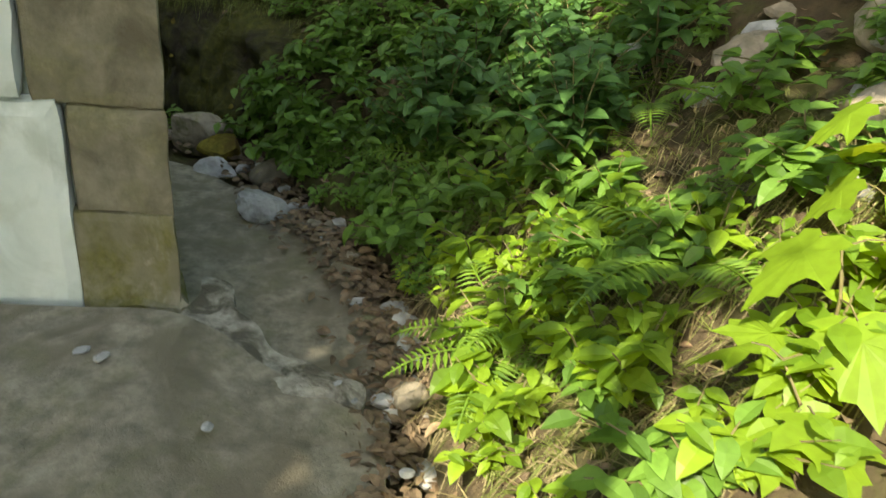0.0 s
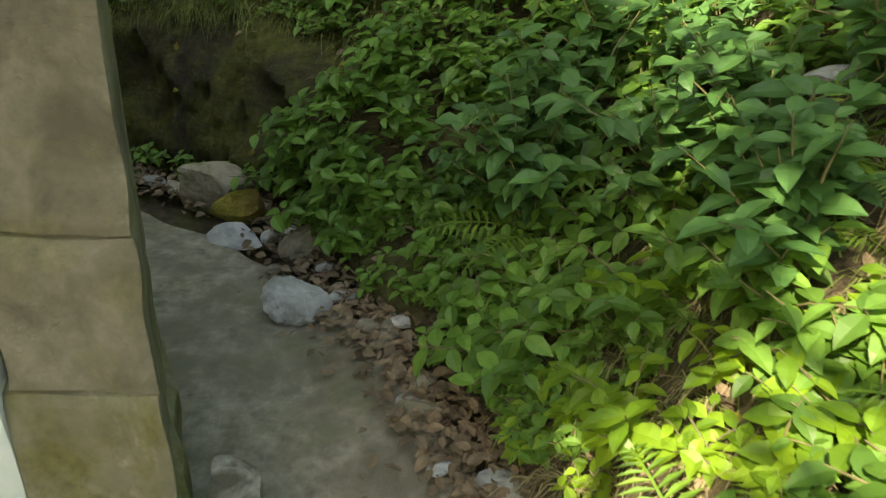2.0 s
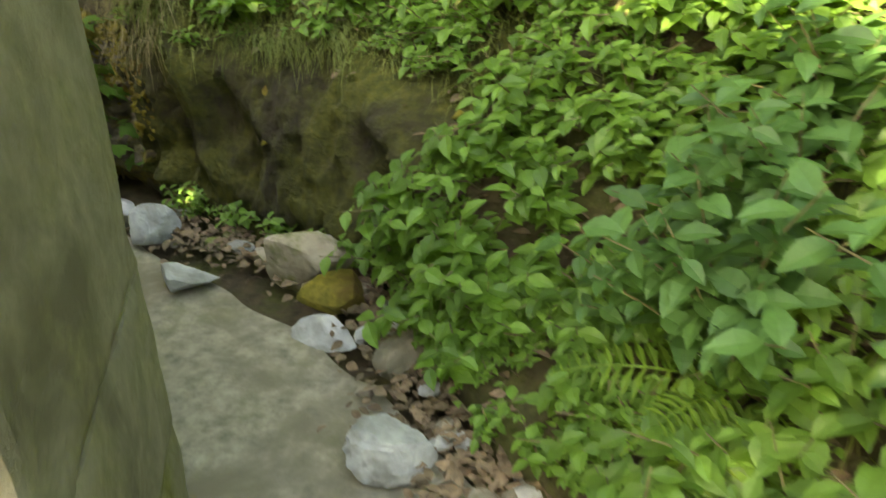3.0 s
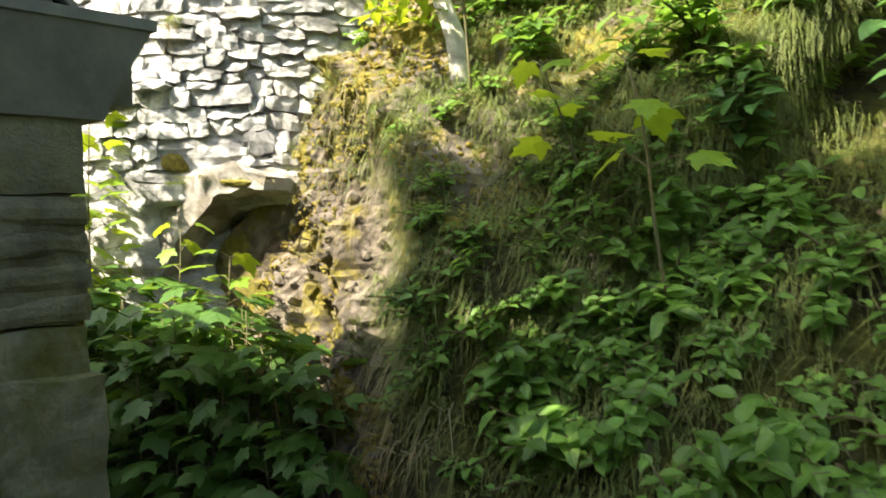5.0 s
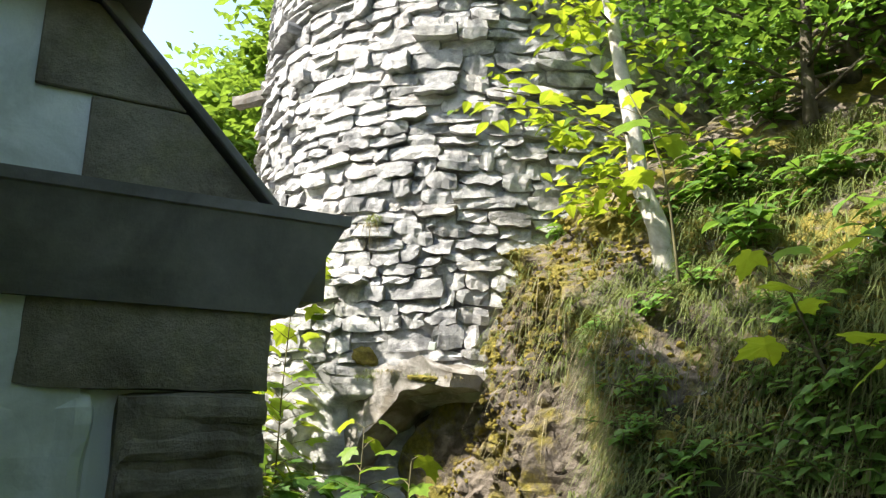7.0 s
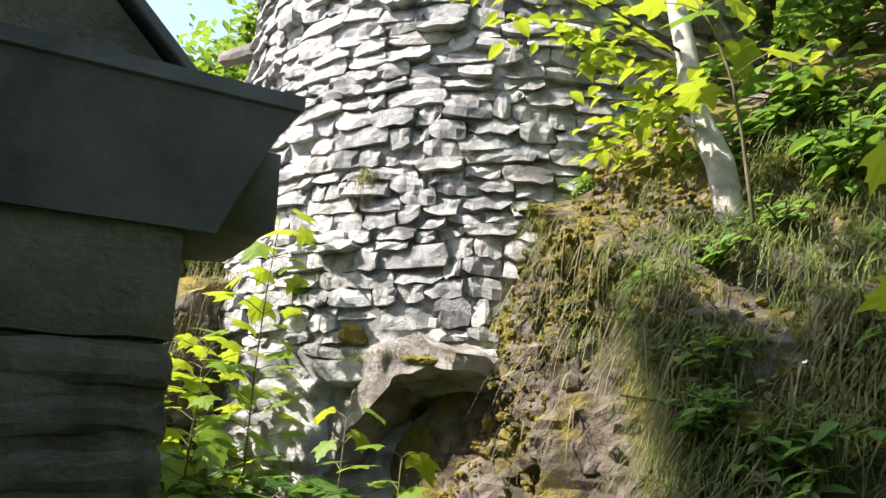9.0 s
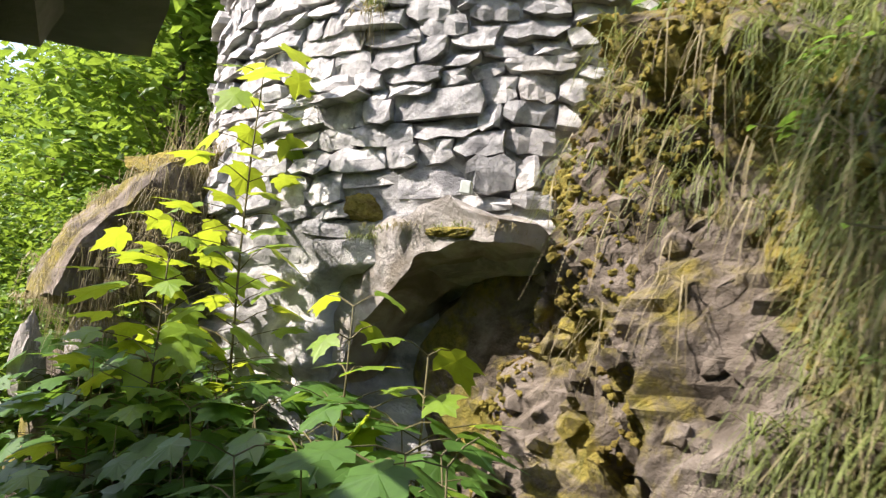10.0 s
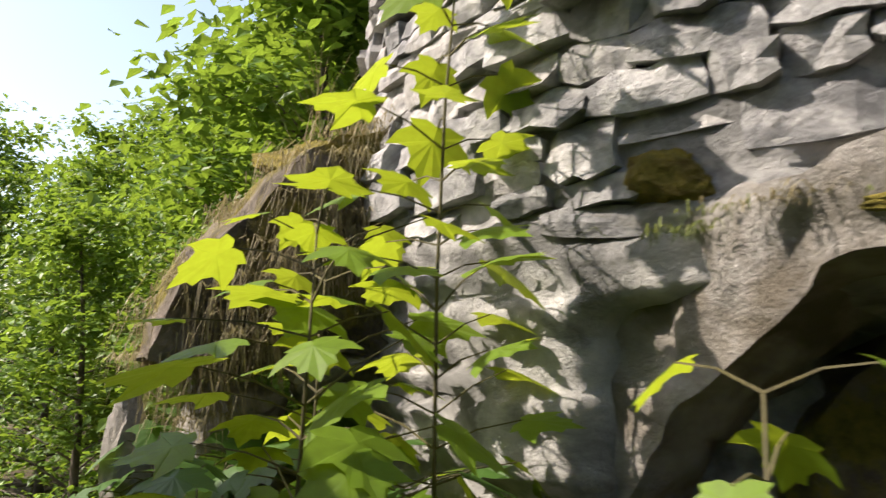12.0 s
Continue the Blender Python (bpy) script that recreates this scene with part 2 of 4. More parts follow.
def tube(points, radii, sides=7):
    """Vertices and faces of a tapered tube along a line of points."""
    vs, fs = [], []
    n = len(points)
    for i, (p, r) in enumerate(zip(points, radii)):
        p = Vector(p)
        d = (Vector(points[min(i + 1, n - 1)]) - Vector(points[max(i - 1, 0)])).normalized()
        a = d.orthogonal().normalized() if abs(d.z) < 0.9 else Vector((1, 0, 0)).cross(d).normalized()
        b = d.cross(a)
        for k in range(sides):
            t = 2 * math.pi * k / sides
            vs.append(p + (a * math.cos(t) + b * math.sin(t)) * r)
    for i in range(n - 1):
        for k in range(sides):
            k2 = (k + 1) % sides
            fs.append((i * sides + k, i * sides + k2, (i + 1) * sides + k2, (i + 1) * sides + k))
    fs.append(tuple(range(sides))[::-1])
    fs.append(tuple((n - 1) * sides + k for k in range(sides)))
    return vs, fs


def merge(chunks):
    vs, fs = [], []
    for v, f in chunks:
        o = len(vs)
        vs.extend(v)
        fs.extend(tuple(i + o for i in q) for q in f)
    return vs, fs


def scatter(template, mats):
    """Many placed copies of a small template as one list of vertices and faces."""
    tv, tf = template
    tv = np.array([tuple(v) for v in tv])
    vs, fs = [], []
    for m in mats:
        a = np.array(m)
        o = len(vs)
        vs.extend((tv @ a[:3, :3].T + a[:3, 3]).tolist())
        fs.extend(tuple(i + o for i in q) for q in tf)
    return vs, fs


def ovate_leaf():
    """Unit leaf along +y, folded at the midrib and drooping at the tip."""
    vs, fs = [], []
    for y, w, z in ((0, 0.03, 0), (0.22, 0.22, 0.02), (0.45, 0.28, 0.02), (0.75, 0.17, -0.03), (1.0, 0.0, -0.12)):
        vs += [(-w, y, z + w * 0.25), (0, y, z), (w, y, z + w * 0.25)]
    for i in range(4):
        a = i * 3
        fs += [(a, a + 1, a + 4, a + 3), (a + 1, a + 2, a + 5, a + 4)]
    return vs, fs


def slim_leaf():
    return [(-0.03, 0, 0), (0.03, 0, 0), (-0.16, 0.45, 0.05), (0, 0.45, 0.0), (0.16, 0.45, 0.05), (0, 1, -0.1)], [(0, 1, 3), (0, 3, 2), (1, 4, 3), (2, 3, 5), (3, 4, 5)]


def maple_leaf_shape():
    """Unit palmate leaf: five pointed lobes with teeth, its base at the origin, tip along +y."""
    half = [(0.0, -0.02), (0.16, -0.10), (0.40, -0.06), (0.34, 0.06), (0.52, 0.20), (0.64, 0.46), (0.46, 0.42), (0.33, 0.44),
            (0.25, 0.58), (0.26, 0.74), (0.13, 0.78), (0.0, 1.05)]
    c = (0, 0.22, 0.0)
    pts = [(x, y) for x, y in half] + [(-x, y) for x, y in half[-2:0:-1]]
    vs = [c] + [(x, y, -0.12 * (x * x + (y - 0.3) ** 2) - 0.05 * abs(x)) for x, y in pts]
    n = len(pts)
    return vs, [(0, 1 + i, 1 + (i + 1) % n) for i in range(n)]


def broad_leaf():
    return [(-0.05, 0, 0), (0.05, 0, 0), (-0.3, 0.42, 0.06), (0, 0.42, 0.0), (0.3, 0.42, 0.06), (0, 1, -0.12)], [(0, 1, 3), (0, 3, 2), (1, 4, 3), (2, 3, 5), (3, 4, 5)]


BROAD = broad_leaf()
OVATE, SLIM, MAPLE = ovate_leaf(), slim_leaf(), maple_leaf_shape()


def spot(p, yaw, pitch=0.0, roll=0.0, s=1.0):
    return Matrix.LocRotScale(p, Euler((pitch, roll, yaw)), (s, s, s))


# ---------- lie of the land ----------
# foot of the bank, from behind the start, round the path, past the bluff and on under the tower
TOE = [(1.0, -14.0), (0.9, -6.0), (0.55, -1.5), (0.2, 0.6), (0.04, 1.5), (0.0, 2.2), (-0.24, 2.75), (-0.62, 3.3), (-1.05, 3.99),
       (-1.92, 4.33), (-2.4, 4.75), (-2.9, 5.0), (-3.5, 5.35), (-4.1, 5.7), (-5.4, 6.6), (-7.5, 8.5), (-12, 13.0)]
# height of the upright rock at the foot, slope behind it
STEP = [0.3, 0.25, 0.16, 0.10, 0.08, 0.08, 0.06, 0.10, 0.58, 0.72, 1.50, 2.0, 2.28, 1.5, 0.9, 0.8, 0.8]
RISE = [0.7, 0.7, 0.75, 0.8, 0.85, 0.85, 0.7, 0.62, 0.7, 0.9, 0.85, 0.8, 0.85, 0.9, 0.9, 0.9, 0.9]


def along(s):
    """Point, outward normal, step and rise at s (index along the foot line), smoothly."""
    s = max(0.0, min(len(TOE) - 1.001, s))
    i = int(s)
    f = s - i

    def cr(v):
        p0, p1, p2, p3 = v[max(i - 1, 0)], v[i], v[i + 1], v[min(i + 2, len(v) - 1)]
        return 0.5 * (2 * p1 + (p2 - p0) * f + (2 * p0 - 5 * p1 + 4 * p2 - p3) * f * f + (3 * p1 - p0 - 3 * p2 + p3) * f ** 3)

    x, y = cr([p[0] for p in TOE]), cr([p[1] for p in TOE])
    j = TOE[i + 1][0] - TOE[i][0], TOE[i + 1][1] - TOE[i][1]
    lin = lambda v: v[i] + (v[i + 1] - v[i]) * f
    return x, y, j, lin(STEP), lin(RISE)


def normal_at(s):
    a, b = along(s - 0.35), along(s + 0.35)
    d = Vector((b[0] - a[0], b[1] - a[1], 0)).normalized()
    return Vector((d.y, -d.x, 0))


def bank_point(s, u):
    """Place on the bank: s along the foot, u metres up its profile (first the upright rock, then the slope)."""
    x, y, _, st, ri = along(s)
    n = normal_at(s)
    if u < st:
        out, z = u * 0.16, u
    else:
        d = u - st
        k = d / math.hypot(1, ri)
        out, z = st * 0.16 + k, st + k * ri - 0.012 * k * k
    q = Vector((x * 1.0, y * 1.0, z * 1.0))
    w = min(1.0, u / 0.15)
    q += n * out
    bumpy = noise.noise(q * 1.3) * 0.16 + noise.noise(q * 3.7) * 0.07 + noise.noise(q * 9) * 0.03
    if u < st + 0.3 and st > 0.3:
        rib = abs(noise.noise(Vector((q.x * 2.6 + q.y * 2.6, q.z * 0.8, 3.0))))
        crag = abs(noise.noise(Vector((q.x * 6, q.y * 6, q.z * 3.5)))) + 0.6 * abs(noise.noise(q * 15)) - 0.1
        bumpy += ((0.25 - rib) * 0.55 + (0.2 - crag) * 0.22) * w * min(1.0, st)
        return q - n * bumpy * w * 0.8
    return q + Vector((0, 0, bumpy * w)) * min(1.0, 0.3 + u * 0.5)


def sheet(name, s0, s1, ns, us, mat, smooth=True):
    vs = [bank_point(s0 + (s1 - s0) * i / ns, u) for i in range(ns + 1) for u in us]
    m = len(us)
    fs = [(i * m + j, (i + 1) * m + j, (i + 1) * m + j + 1, i * m + j + 1) for i in range(ns) for j in range(m - 1)]
    fs = [q[::-1] for q in fs]
    return link(name, mesh_of(name, vs, fs, mat, smooth))


# ---------- ground, path and bank ----------
bm = bmesh.new()
bmesh.ops.create_grid(bm, x_segments=60, y_segments=60, size=1.0)
for v in bm.verts:
    v.co = Vector((math.copysign(abs(v.co.x) ** 3, v.co.x) * 900, math.copysign(abs(v.co.y) ** 3, v.co.y) * 900, -0.06))
tagged(part("ground", bm, SOIL), "dark woodland soil with moss", "ground", kind="structure")

US = [-0.25, 0.0] + [0.05 * k for k in range(1, 50)] + [2.5 + 0.12 * k for k in range(30)] + [6.2 + 0.8 * k for k in range(16)]
tagged(sheet("hillside", 0.0, 7.72, 150, US, SOIL), "steep soil bank with moss and roots", "bank", kind="structure")
tagged(sheet("hillside_rock", 7.72, 10.0, 110, US, DARK_ROCK), "dark mossy rock step under the bank", "rock bank", kind="structure")
BU = [-0.25, 0.0] + [0.028 * k for k in range(1, 86)] + [2.45 + 0.12 * k for k in range(30)] + [6.2 + 0.8 * k for k in range(16)]
tagged(sheet("hillside_bluff", 10.0, 16.0, 420, BU, MOSSY_ROCK, False), "mossy overgrown rock bluff with hanging roots", "rock bluff", kind="structure")

# concrete path: two pours that meet in a broken lip
def slab(name, outline, z, thick, mat, cell=0.06, amp=0.008, tilt=None):
    bm = bmesh.new()
    xs = [p[0] for p in outline]
    ys = [p[1] for p in outline]
    vs = {}

    def inside(px, py):
        c = False
        for (x1, y1), (x2, y2) in zip(outline, outline[1:] + outline[:1]):
            if (y1 > py) != (y2 > py) and px < (x2 - x1) * (py - y1) / (y2 - y1) + x1:
                c = not c
        return c

    nx, ny = int((max(xs) - min(xs)) / cell), int((max(ys) - min(ys)) / cell)

    def vert(i, j):
        if (i, j) not in vs:
            x, y = min(xs) + i * cell, min(ys) + j * cell
            q = Vector((x, y, z)) * 2.2
            h = noise.noise(q) * amp * 1.6 + noise.noise(q * 4) * amp
            jx = noise.noise(q * 5 + Vector((9, 0, 0))) * cell * 0.45
            if tilt:
                h += tilt * max(0.0, min(1.0, (-x - 0.15) / 0.6))
            vs[i, j] = bm.verts.new((x + jx, y + jx * 0.7, z + h))
        return vs[i, j]

    for i in range(nx):
        for j in range(ny):
            x, y = min(xs) + (i + 0.5) * cell, min(ys) + (j + 0.5) * cell
            if inside(x + 0.05 * noise.noise(Vector((x, y, 0)) * 6), y + 0.05 * noise.noise(Vector((y, x, 2)) * 6)):
                bm.faces.new([vert(i, j), vert(i + 1, j), vert(i + 1, j + 1), vert(i, j + 1)])
    rim = [v for v in bm.verts if v.is_boundary]
    for _ in range(5):
        new_at = {v: sum(((e.other_vert(v).co) for e in v.link_edges if e.is_boundary), Vector()) / max(1, sum(e.is_boundary for e in v.link_edges)) for v in rim}
        for v, c in new_at.items():
            v.co = v.co.lerp(c, 0.6)
    ext = bmesh.ops.extrude_face_region(bm, geom=bm.faces[:])
    for e in ext["geom"]:
        if isinstance(e, bmesh.types.BMVert):
            e.co.z -= thick
    bmesh.ops.recalc_face_normals(bm, faces=bm.faces[:])
    return part(name, bm, mat)


tagged(slab("pavement", [(-7, -6), (0.35, -6), (0.12, 0.0), (-0.02, 1.2), (-0.12, 1.66), (-0.40, 1.72), (-0.60, 1.86), (-0.78, 1.98), (-7, 1.98)], 0.035, 0.30, CONCRETE, 0.045, 0.010, 0.15), "stained grey concrete slab before the wall", "pavement", kind="structure")
tagged(slab("path", [(-1.2, 1.7), (-0.06, 1.65), (-0.08, 2.2), (-0.36, 2.76), (-0.90, 3.36), (-1.45, 3.76), (-1.95, 4.02), (-2.45, 4.33), (-3.0, 4.68), (-3.6, 4.7), (-3.6, 2.3), (-0.9, 2.3)], 0.0, 0.1, CONCRETE), "worn grey concrete path with green stains", "path", kind="structure")
tagged(slab("path_edge", [(-0.80, 1.84), (-0.78, 2.22), (-0.66, 2.20), (-0.60, 2.02), (-0.40, 1.86), (-0.16, 1.78), (-0.16, 1.66), (-0.42, 1.68), (-0.62, 1.80)], 0.047, 0.2, CONCRETE_PALE, 0.02, 0.014, 0.115), "broken pale concrete lip between two slabs", "concrete edge", kind="structure")

# ---------- the wall with the quoined end ----------
wall = empty("wall_front", pose(0, 0, 0))
tagged(wall, "white plastered buttress wall with stone quoins at its end", "wall", kind="structure")


def batter(bm):
    """Lean the wall back as it rises, and splay its end."""
    for v in bm.verts:
        v.co.x -= 0.44 * max(0.0, v.co.y - 2.0)
        v.co.y += 0.14 * max(0.0, v.co.z)
    return bm


part("core", batter(box_bm(-2.60, -0.86, 2.06, 2.60, 0.0, 1.30)), PLASTER, wall)
part("core", batter(box_bm(-2.60, -0.86, 2.06, 2.60, 1.302, 2.5)), PLASTER, wall)
part("core", box_bm(-7.0, -2.60, 2.20, 2.45, 0.0, 2.5), PLASTER, wall)
part("plaster", batter(rough_box_bm(-2.7, -1.115, 1.985, 2.10, 0.06, 0.825, 0.05, 0.012, 6, 1.0)), PLASTER, wall, "chipped white plaster")
part("plaster", batter(rough_box_bm(-2.7, -1.215, 1.985, 2.10, 0.825, 2.45, 0.06, 0.012, 6, 2.0)), PLASTER, wall)
for x0, z0, z1, mat, sd in ((-1.15, 0.1, 0.470, QUOIN_LOW, 3), (-1.11, 0.476, 0.805, QUOIN, 4), (-1.21, 0.809, 1.36, QUOIN, 5), (-1.10, 1.364, 1.9, QUOIN, 6), (-1.22, 1.905, 2.5, QUOIN, 7)):
    part("quoin", batter(rough_box_bm(x0, -0.798, 2.0, 2.64, z0 - 0.005, z1 + 0.005, 0.03, 0.007, 9, sd)), mat, wall)
part("footing", batter(rough_box_bm(-1.13, -0.775, 1.985, 2.67, -0.03, 0.19, 0.03, 0.02, 9, 8)), QUOIN_LOW, wall, "worn mossy footing stone")
part("wall_cap", batter(rough_box_bm(-2.60, -0.74, 1.93, 2.70, 2.5, 2.57, 0.08, 0.006, 6, 9)), SLATE, wall)

# ---------- the small stone-cornered building ----------
# built with its corner at the origin: x out from the seen face, y along it towards the corner
house = empty("house", pose(-2.835, 3.975, 0.0, 0, 0, -13))
tagged(house, "small white plastered chapel with stone quoins and dark cornice", "building")
part("wall", box_bm(-0.49, -0.03, -1.45, -0.03, 0.0, 2.0), PLASTER, house)
# added block, out of view: its height sets the shadow on the low plants
part("rear_wall", box_bm(-2.6, -0.52, -1.5, -0.75, 0.0, 2.6), PLASTER, house, "unseen plain white wall added to shade the plants")
part("plaster", rough_box_bm(-0.1, 0.0, -1.45, -0.45, 0.6, 1.92, 0.05, 0.006, 6, 27), PLASTER, house)
for k, (y0, z0, z1, mat) in enumerate(((-0.7, 0.0, 0.5, QUOIN_LOW), (-0.4, 0.505, 1.0, QUOIN_LOW), (-0.62, 1.005, 1.215, QUOIN_LOW), (-0.37, 1.22, 1.575, QUOIN), (-0.60, 1.58, 1.83, QUOIN))):
    part("quoin", rough_box_bm(-0.5, 0.014, y0, 0.0, z0, z1, 0.04, 0.007, 8, 11 + k), mat, house)
part("plaster", rough_box_bm(-0.1, 0.004, -1.42, -0.42, 1.23, 1.57, 0.04, 0.014, 9, 37), PLASTER, house, "broken edge of white plaster")
for k in range(4):
    part("quoin", rough_box_bm(-0.51, 0.024, -0.36, 0.006, 1.225 + 0.088 * k, 1.305 + 0.088 * k, 0.03, 0.010, 11, 21 + k), QUOIN, house, "tooled quoin stone course")
part("footing", rough_box_bm(-0.53, 0.04, -1.42, 0.04, 0.3, 1.08, 0.06, 0.018, 7, 26), QUOIN_LOW, house)


def prism(prof, x0, x1):
    """A flat outline in y and z, given thickness along x."""
    bm = bmesh.new()
    a = [bm.verts.new((x1, y, z)) for y, z in prof]
    b = [bm.verts.new((x0, y, z)) for y, z in prof]
    bm.faces.new(a)
    bm.faces.new(b[::-1])
    for i in range(len(prof)):
        j = (i + 1) % len(prof)
        bm.faces.new((a[j], a[i], b[i], b[j]))
    bmesh.ops.recalc_face_normals(bm, faces=bm.faces[:])
    bmesh.ops.bevel(bm, geom=bm.edges[:], offset=0.004, segments=1, affect="EDGES")
    return bm


# sloped shoulder above the cornice, faced with stone and edged with slate
part("shoulder", prism([(-1.45, 2.0), (-0.06, 2.0), (-0.06, 2.085), (-0.53, 2.56), (-1.45, 2.56)], -0.48, -0.012), PLASTER, house)
part("shoulder_stone", prism([(-0.05, 2.09), (-0.27, 2.315), (-0.51, 2.315), (-0.51, 2.09)], -0.49, 0.0), QUOIN, house)
part("shoulder_stone", prism([(-0.275, 2.32), (-0.52, 2.57), (-0.64, 2.57), (-0.64, 2.32)], -0.49, 0.002), QUOIN, house)
part("weathering", prism([(-0.02, 2.085), (-0.005, 2.10), (-0.515, 2.62), (-0.53, 2.59)], -0.51, 0.022), SLATE, house, "dark slate edge of the sloped shoulder")
part("eaves", prism([(-1.45, 2.575), (-0.40, 2.575), (-0.40, 2.63), (-1.1, 3.35), (-1.45, 3.35)], -0.5, 0.10), ROOF, house, "dark slate roof edge")


def cornice(prof, path, parent):
    """Moulded course: a hollow curve under a thin square top, swept round the corner."""
    bm = bmesh.new()
    rings = [[bm.verts.new((px + ox * o, py + oy * o, z)) for o, z in prof] for px, py, ox, oy in path]
    for r1, r2 in zip(rings, rings[1:]):
        for i in range(len(prof)):
            j = (i + 1) % len(prof)
            bm.faces.new((r1[i], r2[i], r2[j], r1[j]))
    bm.faces.new(rings[0])
    bm.faces.new(rings[-1][::-1])
    bmesh.ops.recalc_face_normals(bm, faces=bm.faces[:])
    return part("cornice", bm, SLATE, parent, "dark moulded stone cornice")


cornice([(-0.02, 1.79), (0.05, 1.79), (0.065, 1.83), (0.10, 1.91), (0.145, 2.0), (0.165, 2.04), (0.178, 2.045), (0.18, 2.075), (-0.02, 2.10)],
        [(0, -1.45, 0.55, 0), (0, 0, 0.55, 1.0), (-0.50, 0, -0.55, 1.0), (-0.50, -0.3, -0.55, 0.0)], house)

part("corbel", rough_box_bm(-0.72, -0.2, -0.02, 0.225, 1.86, 2.06, 0.05, 0.006, 7, 33), SLATE, house, "dark stone block under the cornice")

# ---------- the round tower ----------
TC = Vector((-4.95, 7.05, 0))
tower = empty("tower")
tagged(tower, "round ruined tower of rough grey rubble stone", "tower")


def tower_r(z):
    return 1.83 - 0.022 * (z - 1.5)


bm = bmesh.new()
NA, NZ = 260, 240
ring = []
for k in range(NZ + 1):
    z = 0.6 + 5.6 * k / NZ
    row = []
    for i in range(NA):
        t = 2 * math.pi * i / NA
        d = Vector((math.cos(t), math.sin(t), 0))
        low = max(0.0, min(1.0, (1.95 - z) / 0.3))
        hollow = max(0.0, min(1.0, (1.56 - z) / 0.06)) * max(0.0, min(1.0, (0.36 - abs(t - 5.36)) / 0.06))
        r = tower_r(z) - 0.014 * (1 - low) - 0.24 * hollow - 0.004 * low + 0.01 * low + low * 0.05 * noise.noise(Vector((d.x * 4, d.y * 4, z * 22))) + 0.03 * noise.noise(Vector((d.x * 5, d.y * 5, z * 4))) + 0.05 * low * abs(noise.noise(Vector((d.x * 14, d.y * 14, z * 12))))
        row.append(bm.verts.new(TC + d * r + Vector((0, 0, z))))
    ring.append(row)
for k in range(NZ):
    for i in range(NA):
        j = (i + 1) % NA
        bm.faces.new((ring[k][i], ring[k][j], ring[k + 1][j], ring[k + 1][i]))
bm.faces.new(ring[-1])
part("core", bm, RENDERED, tower, "rough grey mortared core and rendered foot", True)


def stone_mesh(w, h, seed):
    """A split rubble stone: x across, y outward, z up; flat broken face, ragged ends. About 50 triangles."""
    r = random.Random(seed)
    nx, nz = 4, 2
    d = 0.12
    vs = []
    tilt = r.uniform(-0.14, 0.14)
    slope, turn = r.uniform(-0.012, 0.022), r.uniform(-0.014, 0.014)
    left, right = r.uniform(0.45, 1.0), r.uniform(0.45, 1.0)
    wav = [r.uniform(-0.07, 0.07) for _ in range(nx + 1)]
    for k in range(nz + 1):
        for i in range(nx + 1):
            fx, fz = i / nx - 0.5, k / nz - 0.5
            ht = 1.0 if 0 < i < nx else (left if i == 0 else right)
            out = 0.036 - slope * (fz + 0.2) * 2 + turn * fx * 2 + r.uniform(-0.007, 0.007)
            if i in (0, nx) or k == nz:
                out -= r.uniform(0.004, 0.016)
            vs.append((fx * w + r.uniform(-0.05, 0.05) * w, out, (fz * ht + tilt * fx + wav[i]) * h + r.uniform(-0.05, 0.05) * h))
    o = len(vs)
    rim = [k * (nx + 1) + i for k in range(nz + 1) for i in range(nx + 1) if k in (0, nz) or i in (0, nx)]
    vs += [(vs[q][0] * 0.96, -d, vs[q][2] * 0.96) for q in rim]
    fs = []
    for k in range(nz):
        for i in range(nx):
            a, b, c, e = k * (nx + 1) + i, k * (nx + 1) + i + 1, (k + 1) * (nx + 1) + i + 1, (k + 1) * (nx + 1) + i
            fs += [(a, b, c), (a, c, e)] if r.random() < 0.5 else [(a, b, e), (b, c, e)]
    back = {v: o + n for n, v in enumerate(rim)}
    loop = [i for i in range(nx + 1)] + [k * (nx + 1) + nx for k in range(1, nz + 1)] + [nz * (nx + 1) + i for i in range(nx - 1, -1, -1)] + [k * (nx + 1) for k in range(nz - 1, 0, -1)]
    for a, b in zip(loop, loop[1:] + loop[:1]):
        fs.append((b, a, back[a], back[b]))
    return vs, fs


